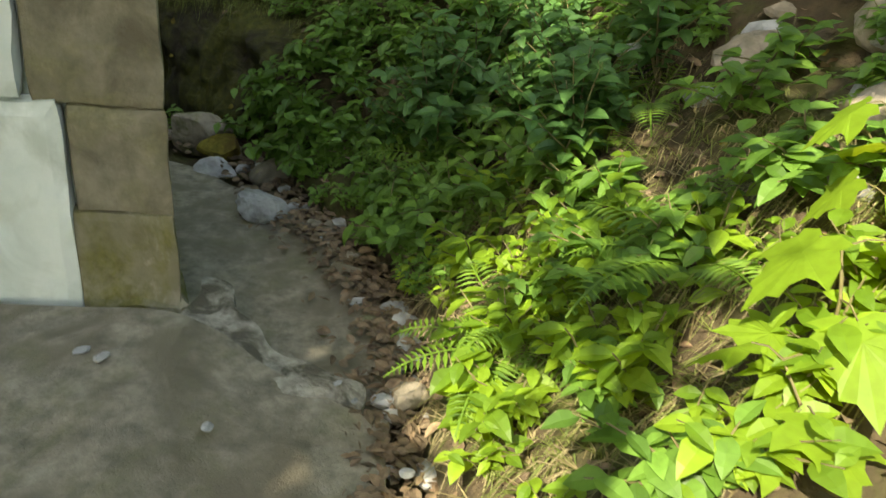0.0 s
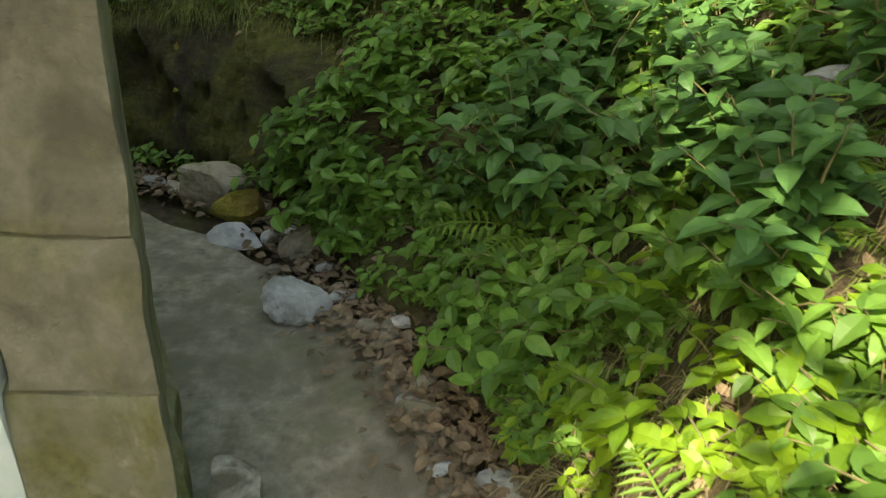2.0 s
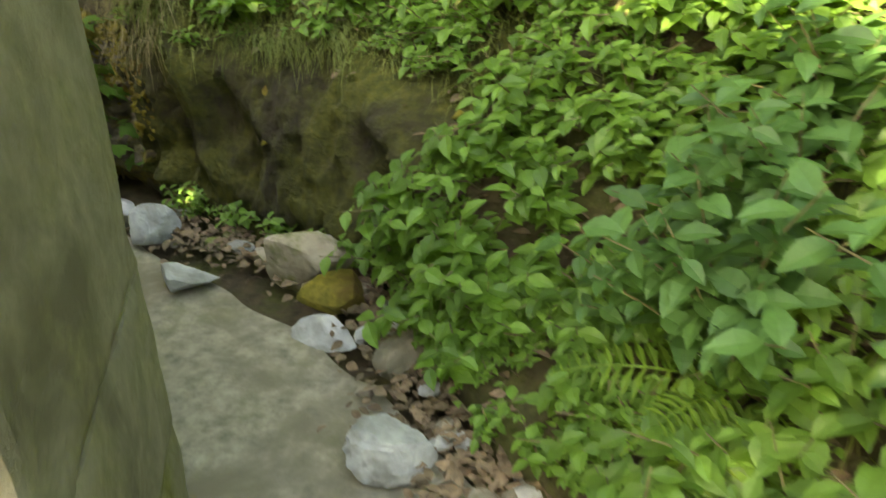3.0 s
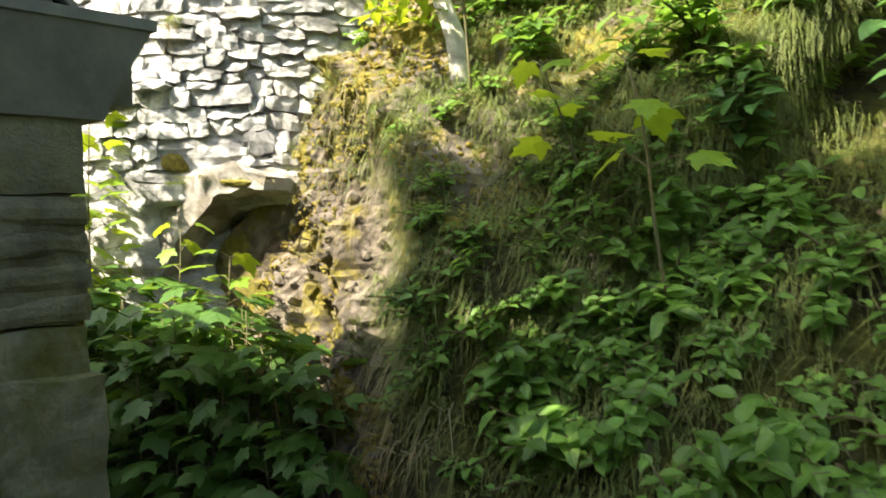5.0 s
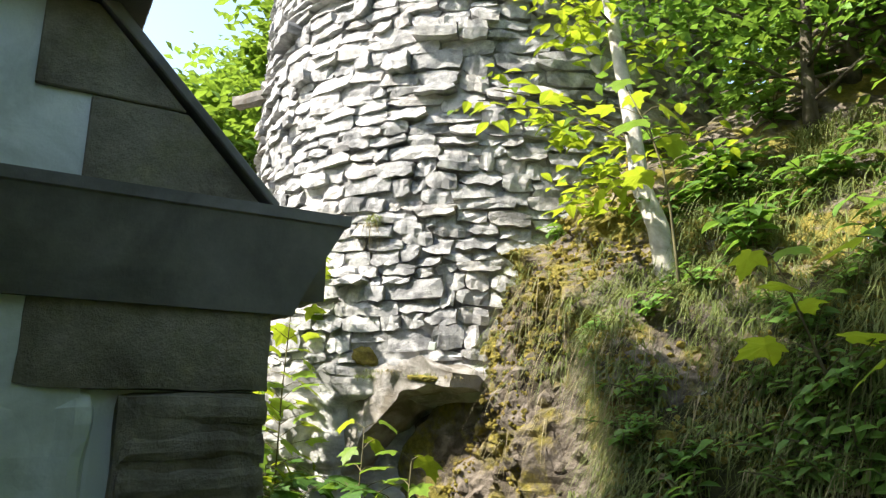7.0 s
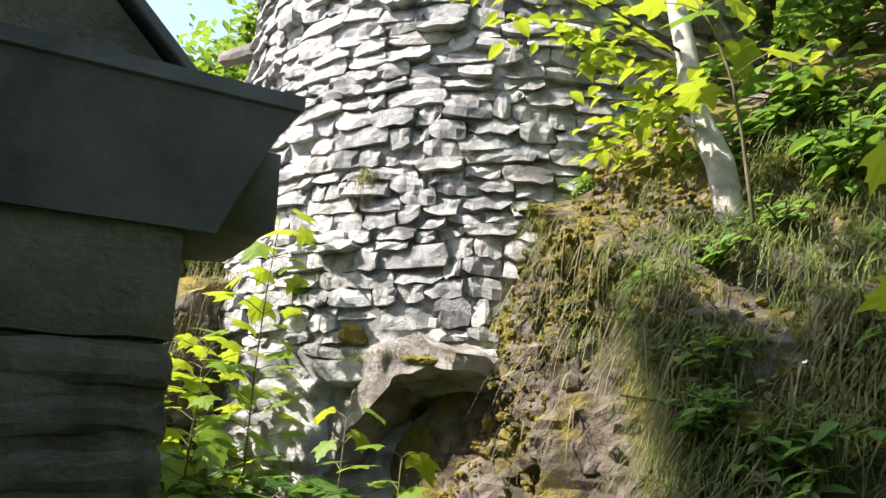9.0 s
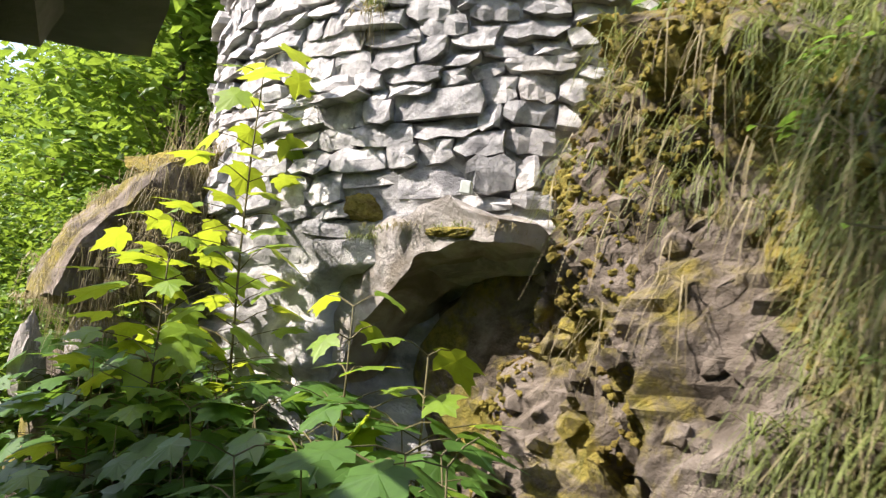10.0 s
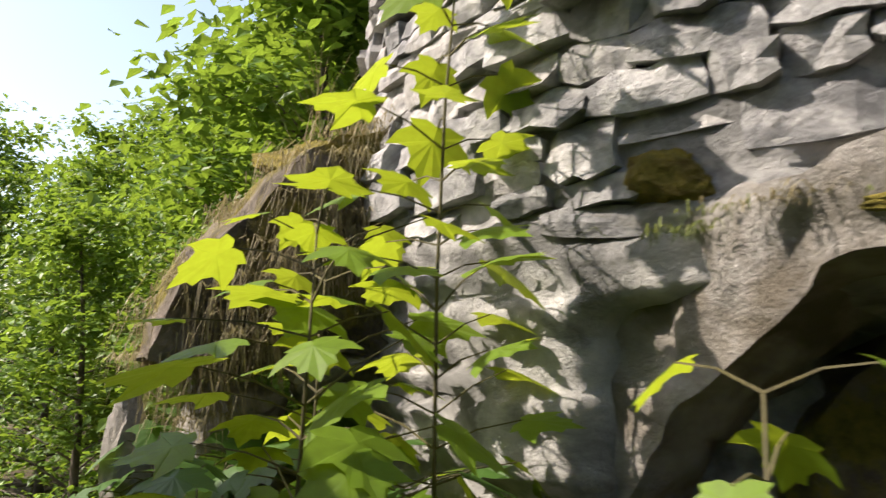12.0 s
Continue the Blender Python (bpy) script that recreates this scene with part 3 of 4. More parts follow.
TR = random.Random(21)
WIDTHS = (0.08, 0.12, 0.17, 0.23, 0.31)
shapes = [(w, [stone_mesh(w, 1.0, 100 * n + q) for q in range(6)]) for n, w in enumerate(WIDTHS)]
near_meshes = {}
rest = []
placed = 0
z = 1.5
stones = []
while z < 6.15:
    hgt = TR.choice((0.05, 0.06, 0.07, 0.08, 0.09, 0.11))
    t = TR.uniform(0, 0.2)
    end = t + 2 * math.pi
    while t < end:
        n = TR.choices(range(5), (0.8, 3, 4.5, 4, 2))[0]
        w = WIDTHS[n]
        zz = z + hgt / 2 + 0.07 * noise.noise(Vector((math.cos(t) * 3, math.sin(t) * 3, z * 1.5)))
        r = tower_r(zz)
        tm = t + (w / 2) / r
        skip = zz < 1.74 + 0.25 * noise.noise(Vector((math.cos(tm) * 4, math.sin(tm) * 4, 1.0))) and TR.random() < 0.85
        skip = skip or (zz < 1.66 and abs(tm % (2 * math.pi) - 5.36) < 0.42)
        if not skip:
            d = Vector((math.cos(tm), math.sin(tm), 0))
            m = Matrix((Vector((-d.y, d.x, 0)), -d, Vector((0, 0, 1)))).transposed().to_4x4()
            proud = TR.gauss(-0.006, 0.011) + (0.05 if TR.random() < 0.04 else 0.0)
            m = m @ Matrix.Diagonal((1, -1, 1, 1))
            m.translation = TC + d * (r + proud) + Vector((0, 0, zz))
            split = hgt > 0.1 and TR.random() < 0.3
            for sub in range(2 if split else 1):
                hh = hgt * (0.5 if split else 1.0) * TR.uniform(0.98, 1.16)
                mm = m.copy()
                if split:
                    mm.translation.z += (sub - 0.5) * hgt * 0.5
                stones.append((tm, zz, n, TR.randrange(6), mm @ pose(0, 0, 0, 0, TR.uniform(-5, 5), TR.uniform(-4, 4)) @ Matrix.Diagonal((TR.uniform(0.95, 1.06), 1, hh, 1))))
        t += (w + 0.006) / r
    z += hgt + 0.004
stone_parts = []
for st in stones:
    facing = math.cos(st[0] - radians(-60))
    (stone_parts if facing > 0.55 and 1.7 < st[1] < 2.75 and len(stone_parts) < 300 else rest).append(st)
chunks = []
for n in range(5):
    for q in range(6):
        chunks.append(scatter(shapes[n][1][q], [m for _, _, a, b, m in rest if (a, b) == (n, q)]))
tagged(link("rubble_masonry", mesh_of("rubble_masonry", *merge(chunks), TOWER), tower), "rough grey rubble stones in courses", kind="stuff")

# beam stub that sticks out of the tower
beam = part("beam_stub", rough_box_bm(-0.16, 0.16, -0.05, 0.05, -0.045, 0.045, 0.04, 0.006, 9, 3), PIPE)
beam.matrix_world = pose(-5.80, 5.36, 3.72, 0, 4, 205)
tagged(beam, "weathered grey stone spout sticking out of the tower", "spout")

# small pale plate fixed to the tower
plate = part("plate", box_bm(-0.018, 0.018, -0.006, 0.03, -0.022, 0.022, 0.003, 1), PLASTER)
plate.matrix_world = pose(-3.86, 5.50, 1.83, 0, 6, 36)
tagged(plate, "small white plate fixed to the tower's stone", "plate")

# ---------- rocks under the tower ----------
def rock(name, loc, size, seed, mat, label, category="rock", rot=(0, 0, 0), sub=4, **kw):
    if name in ("slate_block", "field_stone"):
        kw = {**kw, "cut": (0.38, 0.72), "amp": 0.15}
        size = tuple(v * 1.06 for v in size)
        sub = 4
    ob = part(name, rock_bm(size, seed, sub, **kw), mat, None, "", False)
    ob.matrix_world = pose(*loc, *rot)
    return tagged(ob, label, category)


rock("rock_ledge", (-5.0, 6.45, 0.70), (1.25, 1.0, 0.85), 3, RENDERED, "grey rock ledge carrying the tower foot", sub=5, amp=0.3)


def ledge_bm(outline, d0, d1, amp, seed, cuts=3, taper=0.85):
    """A broken rock from its outline (u, z), thick from d0 to d1 across it."""
    bm = bmesh.new()
    cu, cz = sum(p[0] for p in outline) / len(outline), sum(p[1] for p in outline) / len(outline)
    a = [bm.verts.new((u, d0, z)) for u, z in outline]
    b = [bm.verts.new((cu + (u - cu) * taper, d1, cz + (z - cz) * taper)) for u, z in outline]
    bm.faces.new(a)
    bm.faces.new(b[::-1])
    for i in range(len(outline)):
        k = (i + 1) % len(outline)
        bm.faces.new((a[k], a[i], b[i], b[k]))
    bmesh.ops.recalc_face_normals(bm, faces=bm.faces[:])
    bmesh.ops.triangulate(bm, faces=bm.faces[:])
    for _ in range(cuts):
        bmesh.ops.subdivide_edges(bm, edges=[e for e in bm.edges if e.calc_length() > 0.03], cuts=1)
        bmesh.ops.triangulate(bm, faces=bm.faces[:])
    off = Vector((seed * 2.3, -seed, seed * 1.1))
    for v in bm.verts:
        v.co += noise.noise_vector(v.co * 3 + off) * amp + noise.noise_vector(v.co * 11 + off) * amp * 0.4
    return bm


ledge = part("boulder", ledge_bm([(-4.30, 1.68), (-4.41, 1.53), (-4.46, 1.3), (-4.47, 1.10), (-4.34, 1.25), (-4.22, 1.375), (-4.09, 1.48), (-3.95, 1.55), (-3.75, 1.60), (-3.58, 1.60), (-3.56, 1.66), (-3.75, 1.72), (-3.95, 1.68), (-4.15, 1.71)], 5.37, 5.85, 0.06, 5, 5, 1.0), ROCK)
tagged(ledge, "overhanging pale boulder with moss cap under the tower", "rock")
crag = part("boulder", ledge_bm([(5.55, 2.16), (5.25, 2.12), (4.95, 1.98), (4.70, 1.66), (4.61, 1.40), (4.80, 1.36), (5.10, 1.44), (5.55, 1.40)], -0.35, 0.75, 0.06, 12, 5, 0.8), MOSSY_ROCK)
crag.matrix_world = Matrix(((0, -1, 0, -5.62), (1, 0, 0, 0), (0, 0, 1, 0), (0, 0, 0, 1)))
tagged(crag, "big outcrop overgrown with dry hanging grass", "rock")
rock("boulder", (-5.52, 4.86, 1.22), (0.24, 0.17, 0.15), 14, ROCK, "pale boulder under the overgrown outcrop", rot=(14, -14, 10), ridged=0.5)
rock("boulder", (-5.42, 5.16, 1.40), (0.20, 0.20, 0.10), 15, ROCK, "pale flat boulder leaning below the outcrop", rot=(20, -10, 30), ridged=0.5)
rock("boulder", (-5.75, 5.0, 0.62), (0.5, 0.42, 0.68), 16, MOSSY_ROCK, "brown mossy rock at the outcrop's foot", rot=(0, 6, 0), ridged=0.5)
rock("boulder", (-5.62, 4.60, 1.10), (0.09, 0.07, 0.24), 17, ROCK, "narrow pale stone standing at the outcrop's edge", ridged=0.5)
rock("boulder", (-3.90, 5.80, 0.95), (0.62, 0.24, 0.86), 19, MOSSY_ROCK, "brown damp rock in the hollow", ridged=0.5)
rock("moss_lump", (-4.25, 5.37, 1.77), (0.10, 0.07, 0.065), 20, MOSS, "brown-green moss lump on the tower's foot", "moss", ridged=0.8)
rock("moss_lump", (-3.80, 5.42, 1.665), (0.16, 0.07, 0.03), 22, MOSS, "moss cap lying on the boulder", "moss", ridged=0.8)
rock("moss_lump", (-5.60, 5.14, 2.05), (0.22, 0.20, 0.08), 24, MOSS, "yellow moss cap on the outcrop", "moss", rot=(0, 25, 0), ridged=0.8)


def tuft(loc, n, length, mat, label, seed, droop=1.0, width=0.003, spread=0.03):
    """One tuft of grass rooted at a place."""
    r = random.Random(seed)
    vs, fs = [], []
    for b in range(n):
        L = length * r.uniform(0.4, 1.2)
        yaw = r.uniform(0, 6.3)
        q = Vector((r.gauss(0, spread), r.gauss(0, spread), 0))
        out = Vector((math.cos(yaw), math.sin(yaw), 0)) * r.uniform(0.2, 0.7)
        side = Vector((-out.y, out.x, 0)).normalized() * width
        o = len(vs)
        for f in (0, 0.4, 0.75, 1.0):
            p = q + out * L * f + Vector((0, 0, L * (0.9 * f - droop * f * f)))
            vs += [p - side * (1 - 0.8 * f), p + side * (1 - 0.8 * f)]
        fs += [(o, o + 1, o + 3, o + 2), (o + 2, o + 3, o + 5, o + 4), (o + 4, o + 5, o + 7, o + 6)]
    ob = link("grass_tuft", mesh_of("grass_tuft", vs, fs, mat))
    ob.matrix_world = pose(*loc)
    return tagged(ob, label, "grass tuft", kind="stuff")


tuft((-4.22, 5.37, 2.53), 90, 0.14, GRASS, "grass tuft growing from a joint of the tower", 1, 1.2)
tuft((-4.24, 5.36, 2.50), 60, 0.16, DRY_GRASS, "dry grass hanging from a joint of the tower", 2, 1.8)
CR = random.Random(41)
for k in range(44):
    f = CR.random()
    drop = CR.uniform(0.02, 0.46) * (1 - 0.45 * f)
    tuft((-5.27 + CR.uniform(-0.03, 0.03), 5.30 - 0.58 * f, 2.10 - 0.62 * f ** 1.7 - drop), 70, CR.uniform(0.12, 0.20), DRY_GRASS, "dry grass tuft hanging over the outcrop", 80 + k, CR.uniform(1.3, 2.0), 0.0022, 0.05)
for k in range(34):
    f = CR.random()
    y = 5.28 - 0.66 * f
    z = 2.14 - 0.75 * f ** 1.7
    tuft((-5.62 + CR.uniform(-0.30, 0.34), y + 0.02, z), 80, CR.uniform(0.14, 0.22), GRASS if f < 0.25 and k % 2 else DRY_GRASS, "dry grass tuft hanging over the outcrop", 10 + k, CR.uniform(1.3, 2.0), 0.0022, 0.06)
for k in range(3):
    tuft((-5.45 - 0.1 * k, 5.16, 2.14), 14, 0.30, DRY_GRASS, "thin upright grass stalks on the outcrop", 50 + k, 0.15, 0.0015, 0.04)
for k, (x, y, z) in enumerate(((-3.75, 5.40, 1.67), (-4.0, 5.37, 1.69), (-4.12, 5.39, 1.69), (-3.62, 5.42, 1.66), (-4.2, 5.36, 1.66))):
    tuft((x, y, z), 90, 0.085, DRY_GRASS if k % 2 else GRASS, "grass tuft on the boulder's moss cap", 30 + k, 1.1, 0.002, 0.045)

# ---------- loose stones along the path ----------
rock("slate_block", (-0.765, 3.06, 0.06), (0.115, 0.09, 0.10), 31, SLAB, "pale grey split stone at the path's edge", "stone", rot=(0, 10, 20), sub=3, ridged=0.5)
rock("slate_block", (-2.12, 4.19, 0.07), (0.13, 0.10, 0.10), 33, SLAB, "pale bluish grey stone beside the path", "stone", rot=(0, -12, 0), sub=3)
rock("slate_block", (-2.36, 4.33, 0.05), (0.10, 0.07, 0.08), 34, SLAB, "small pale stone beside the path", "stone", sub=3)
rock("slate_block", (-1.775, 3.85, 0.05), (0.15, 0.09, 0.055), 35, SLAB, "flat grey slab stone beside the path", "stone", rot=(0, 6, 10), sub=3)
rock("field_stone", (-1.33, 3.95, 0.08), (0.21, 0.12, 0.12), 36, TAN_STONE, "brown field stone with moss cap", "stone", rot=(0, 5, -10), sub=3)
rock("field_stone", (-1.12, 3.74, 0.06), (0.15, 0.10, 0.09), 37, MOSS, "moss covered stone at the path's edge", "stone", rot=(0, 0, 30), sub=3)
rock("slate_block", (-1.13, 3.58, 0.02), (0.13, 0.07, 0.06), 38, SLAB, "flat grey slab stone in leaf litter", "stone", sub=3)
rock("field_stone", (-0.78, 3.50, 0.04), (0.15, 0.09, 0.08), 39, TAN_STONE, "grey mossy stone in leaf litter", "stone", rot=(0, 0, 40), sub=3)
rock("slate_block", (0.09, 1.69, 0.04), (0.075, 0.055, 0.03), 42, SLAB, "flat greenish grey slate at the slab's edge", "stone", sub=3)
rock("field_stone", (0.0, 2.56, 0.06), (0.045, 0.13, 0.10), 43, TAN_STONE, "narrow upright slab in leaf litter", "stone", rot=(0, 12, 4), sub=3)
rock("field_stone", (-0.33, 2.55, 0.02), (0.10, 0.07, 0.05), 44, TAN_STONE, "flat brown stone in leaf litter", "stone", sub=3)
rock("field_stone", (0.20, 1.80, 0.04), (0.07, 0.15, 0.06), 40, TAN_STONE, "flat brown stone at the slab's edge", "stone", rot=(0, 0, 20), sub=3)
rock("field_stone", (-0.04, 1.75, 0.03), (0.08, 0.08, 0.05), 41, TAN_STONE, "rounded brown stone on the slab's edge", "stone", sub=3)
rock("boulder", tuple(bank_point(6.55, 2.15)), (0.19, 0.15, 0.15), 45, SLAB, "pale sunlit boulder set in the bank", sub=4, ridged=0.5)
rock("field_stone", tuple(bank_point(6.62, 1.85)), (0.09, 0.06, 0.06), 46, SLAB, "pale stone below the boulder in the bank", "stone", sub=3)
rock("moss_lump", tuple(bank_point(6.3, 1.85)), (0.16, 0.10, 0.05), 47, MOSS, "yellow-green moss cushion on the bank", "moss", rot=(30, 0, 20), ridged=0.8)
SR = random.Random(5)
small = [part("pebble", rock_bm((1, 0.8, 0.5), 50 + k, 2), SLAB if k % 2 else TAN_STONE) for k in range(6)]
for k, ob in enumerate(small):
    tagged(ob, "small stone lying at the path's edge", "stone", "stones along the path")
    ob.scale = (0.04, 0.04, 0.04)
    ob.location = (-0.2 - 0.05 * k, 2.2 + 0.13 * k, 0.02)
for k in range(80):
    s = SR.uniform(3.6, 9.6)
    x, y, *_ = along(s)
    n = normal_at(s)
    o = SR.gauss(-0.08, 0.07)
    sc = SR.uniform(0.018, 0.07)
    ob = copy_thing(SR.choice(small), pose(0, 0, 0))
    ob.matrix_world = Matrix.LocRotScale((x + n.x * o, y + n.y * o, 0.012 + sc * 0.2), Euler((SR.uniform(-.3, .3), SR.uniform(-.3, .3), SR.uniform(0, 6))), (sc, sc, sc))
for x, y, z, sc in ((-1.0, 1.73, 0.19, 0.03), (-0.93, 1.70, 0.19, 0.03), (-0.55, 1.45, 0.17, 0.022), (-0.02, 1.42, 0.06, 0.025), (0.05, 1.42, 0.05, 0.03), (-0.25, 1.75, 0.09, 0.018), (-0.19, 1.68, 0.08, 0.015)):
    ob = copy_thing(small[1], pose(0, 0, 0))
    ob["label"], ob["group"] = "pale stone chip lying on the slab", "stone chips"
    ob.matrix_world = Matrix.LocRotScale((x, y, z), Euler((0.2, 0.1, x * 9)), (sc, sc, sc * 0.7))
# stones of the ruined dry wall up the bank
for k in range(46):
    s, u = SR.uniform(3.2, 5.6), SR.uniform(1.35, 2.3)
    q = bank_point(s, u)
    sc = SR.uniform(0.07, 0.17)
    ob = copy_thing(SR.choice(small), pose(0, 0, 0))
    ob["label"], ob["group"] = "broken slab of the fallen wall up the bank", "fallen wall stones"
    ob.matrix_world = Matrix.LocRotScale(q, Euler((SR.uniform(-.6, .6), SR.uniform(-.6, .6), SR.uniform(0, 6))), (sc, sc, sc * 0.9))

# ---------- leaf litter ----------
LR = random.Random(9)
mats = []
for k in range(3000):
    s = LR.uniform(3.2, 9.5)
    x, y, *_ = along(s)
    n = normal_at(s)
    o = LR.gauss(-0.10, 0.09)
    base = Vector((x + n.x * o, y + n.y * o, 0.02 + LR.uniform(0, 0.03)))
    if o > 0.0:
        base.z = bank_point(s, o * 1.2).z + 0.015
    mats.append(spot(base, LR.uniform(0, 6.3), LR.uniform(-0.5, 0.5), LR.uniform(-0.6, 0.6), LR.uniform(0.025, 0.06)))
for k in range(2600):
    s, u = LR.uniform(2.5, 10.5), LR.uniform(0.1, 3.2)
    if s > 7.4 and u < along(s)[3] + 0.1:
        continue
    mats.append(spot(bank_point(s, u) + Vector((0, 0, 0.012)), LR.uniform(0, 6.3), LR.uniform(-0.7, 0.7), LR.uniform(-0.6, 0.6), LR.uniform(0.03, 0.07)))
tagged(link("leaf_litter", mesh_of("leaf_litter", *scatter(OVATE, mats), LITTER)), "brown dead leaves along the path's edge", "leaf litter", kind="stuff")


# ---------- plants ----------
def herb(name, seed, height, n_stems, leaf, tmpl, mat, spread=0.5, per=7, label="", category="plant", whorl=False):
    """A leafy herb: thin bent stems from one root, leaves along them and a rosette at each tip."""
    r = random.Random(seed)
    thing = empty(name)
    tubes, lm = [], []
    for k in range(n_stems):
        yaw = r.uniform(0, 2 * math.pi)
        reach = r.uniform(0.15, 1.0) * spread * height
        hh = height * r.uniform(0.55, 1.0)
        pts = [Vector((math.cos(yaw) * reach * f ** 1.6, math.sin(yaw) * reach * f ** 1.6, hh * (f - 0.18 * f * f))) for f in (0, 0.35, 0.7, 1.0)]
        tubes.append(tube(pts, (0.004, 0.0035, 0.003, 0.0015), 4))
        for i in range(per):
            f = 0.25 + 0.75 * (i + r.random() * 0.6) / per
            f = min(f, 1.0)
            p = Vector((math.cos(yaw) * reach * f ** 1.6, math.sin(yaw) * reach * f ** 1.6, hh * (f - 0.18 * f * f)))
            ly = i * 2.4 + r.uniform(-0.4, 0.4) + k
            lm.append(spot(p, ly, r.uniform(-0.35, 0.35), r.uniform(-0.35, 0.35), leaf * r.uniform(0.6, 1.15) * (0.75 + 0.4 * math.sin(f * 2.6))))
    link("stalk", mesh_of("stalk", *merge(tubes), STEM), thing)["kind"] = "stuff"
    link("leaves", mesh_of("leaves", *scatter(tmpl, lm), mat), thing)["kind"] = "stuff"
    return tagged(thing, label, category)


def fern(name, seed, n, length):
    r = random.Random(seed)
    thing = empty(name)
    for k in range(n):
        yaw = 2 * math.pi * k / n + r.uniform(-0.3, 0.3)
        L = length * r.uniform(0.75, 1.1)
        up = r.uniform(0.5, 0.9)
        mats, pts = [], []
        for i in range(19):
            f = i / 18
            p = Vector((0, L * f * (1 - 0.12 * f), L * up * (f - 0.75 * f * f)))
            pts.append(p)
            if i > 2:
                w = 0.30 * L * math.sin(min(1.0, 1.15 * (1 - f) + 0.05) * 1.57) * 0.75
                for sd in (-1, 1):
                    mats.append(Matrix.Translation(p) @ pose(0, 0, 0, 0, 0, sd * -72) @ Matrix.Diagonal((w * 0.62, w, w, 1)))
        link("frond", mesh_of("frond", *merge([tube(pts, [0.003] * 19, 3), scatter(SLIM, mats)]), LEAF_TREE), thing, pose(0, 0, 0, 0, 0, math.degrees(yaw)))
    return tagged(thing, "light green fern with arching fronds on the bank", "fern")


def upright(s, u, yaw, sc, lean=0.25):
    """Pose of a plant rooted on the bank, leaning a little out from it."""
    q = bank_point(s, u)
    n = normal_at(s)
    z = (Vector((0, 0, 1)) - n * lean).normalized()
    x = z.orthogonal().normalized()
    y = z.cross(x)
    m = Matrix((x, y, z)).transposed().to_4x4()
    m.translation = q - Vector((0, 0, 0.01))
    return m @ Matrix.Rotation(yaw, 4, "Z") @ Matrix.Diagonal((sc, sc, sc, 1))


def plant_out(protos, count, s0, s1, u0, u1, sc0, sc1, seed, lean=0.3, bias=1.0):
    r = random.Random(seed)
    for k in range(count):
        s = r.uniform(s0, s1)
        u = u0 + (u1 - u0) * r.random() ** bias
        ob = copy_thing(r.choice(protos), pose(0, 0, 0))
        ob.matrix_world = upright(s, u, r.uniform(0, 6.3), r.uniform(sc0, sc1), lean)


lab = "low broad-leaved green herb growing on the bank"
herbs = [herb("bank_herb", 60 + k, 0.26, 6, 0.084, OVATE, LEAF_SHADE, 0.9, 9, lab) for k in range(4)]
lab = "tall dark green leafy shrub on the bank"
shrubs = [herb("leafy_shrub", 70 + k, 0.62, 9, 0.095, OVATE, LEAF_DARK, 0.5, 12, lab, "shrub") for k in range(3)]
lab = "young yellow-green raspberry plant with bright leaves"
bright = [herb("young_plant", 80 + k, 0.28, 4, 0.085, OVATE, LEAF_MAPLE, 0.7, 7, lab) for k in range(3)]
lab = "small leafed creeping herb in the moss"
creep = [herb("creeping_herb", 85 + k, 0.14, 7, 0.04, OVATE, LEAF_SHADE, 1.1, 8, lab) for k in range(2)]
ferns = [fern("fern", 90 + k, 8, 0.42) for k in range(2)]
for k, ob in enumerate(herbs):
    ob.matrix_world = upright(6.6 + 0.3 * k, 0.6, k, 1.0)
for k, ob in enumerate(shrubs):
    ob.matrix_world = upright(5.0 + 0.7 * k, 0.75 + 0.1 * k, k, 1.0)
for k, ob in enumerate(bright):
    ob.matrix_world = upright(3.9 + 0.5 * k, 0.3, k, 1.0)
for k, ob in enumerate(creep):
    ob.matrix_world = upright(9.0 + k, 0.8, k, 1.0)
for k, ob in enumerate(ferns):
    ob.matrix_world = upright(4.3 + 0.9 * k, 0.45 + 0.5 * k, k, 0.8)
plant_out(herbs, 108, 5.4, 7.6, 0.12, 1.9, 0.6, 1.1, 1, 0.45)
plant_out(herbs, 50, 7.5, 9.2, 0.95, 2.1, 0.6, 1.05, 21, 0.45)
plant_out(herbs, 9, 8.8, 9.9, 1.0, 2.8, 0.6, 1.0, 2, 0.4)
plant_out(shrubs, 14, 4.9, 6.6, 0.45, 1.3, 0.7, 1.05, 3)
plant_out(shrubs, 26, 3.5, 9.5, 1.9, 4.2, 0.8, 1.3, 4)
plant_out(bright, 60, 2.9, 5.4, 0.05, 1.1, 0.5, 1.0, 5)
plant_out(herbs, 58, 3.0, 5.4, 0.5, 2.6, 0.6, 1.1, 6)
plant_out(creep, 60, 5.0, 7.6, 0.03, 0.6, 0.7, 1.2, 7)
plant_out(creep, 70, 6.3, 8.3, 0.9, 1.8, 0.8, 1.4, 27)
plant_out(creep, 110, 7.7, 9.7, 0.82, 1.9, 0.8, 1.4, 28, 0.5)
plant_out(herbs, 24, 6.9, 7.75, 0.1, 1.0, 0.6, 1.0, 30, 0.45)
plant_out(creep, 16, 7.75, 9.6, 0.03, 0.12, 0.7, 1.3, 29, 0.5)
plant_out(creep, 44, 9.2, 10.8, 1.3, 3.2, 0.7, 1.2, 8)
plant_out(ferns, 12, 3.6, 6.4, 0.3, 2.4, 0.7, 1.2, 10)
plant_out(herbs, 30, 8.5, 12.5, 2.3, 4.6, 0.9, 1.5, 11)


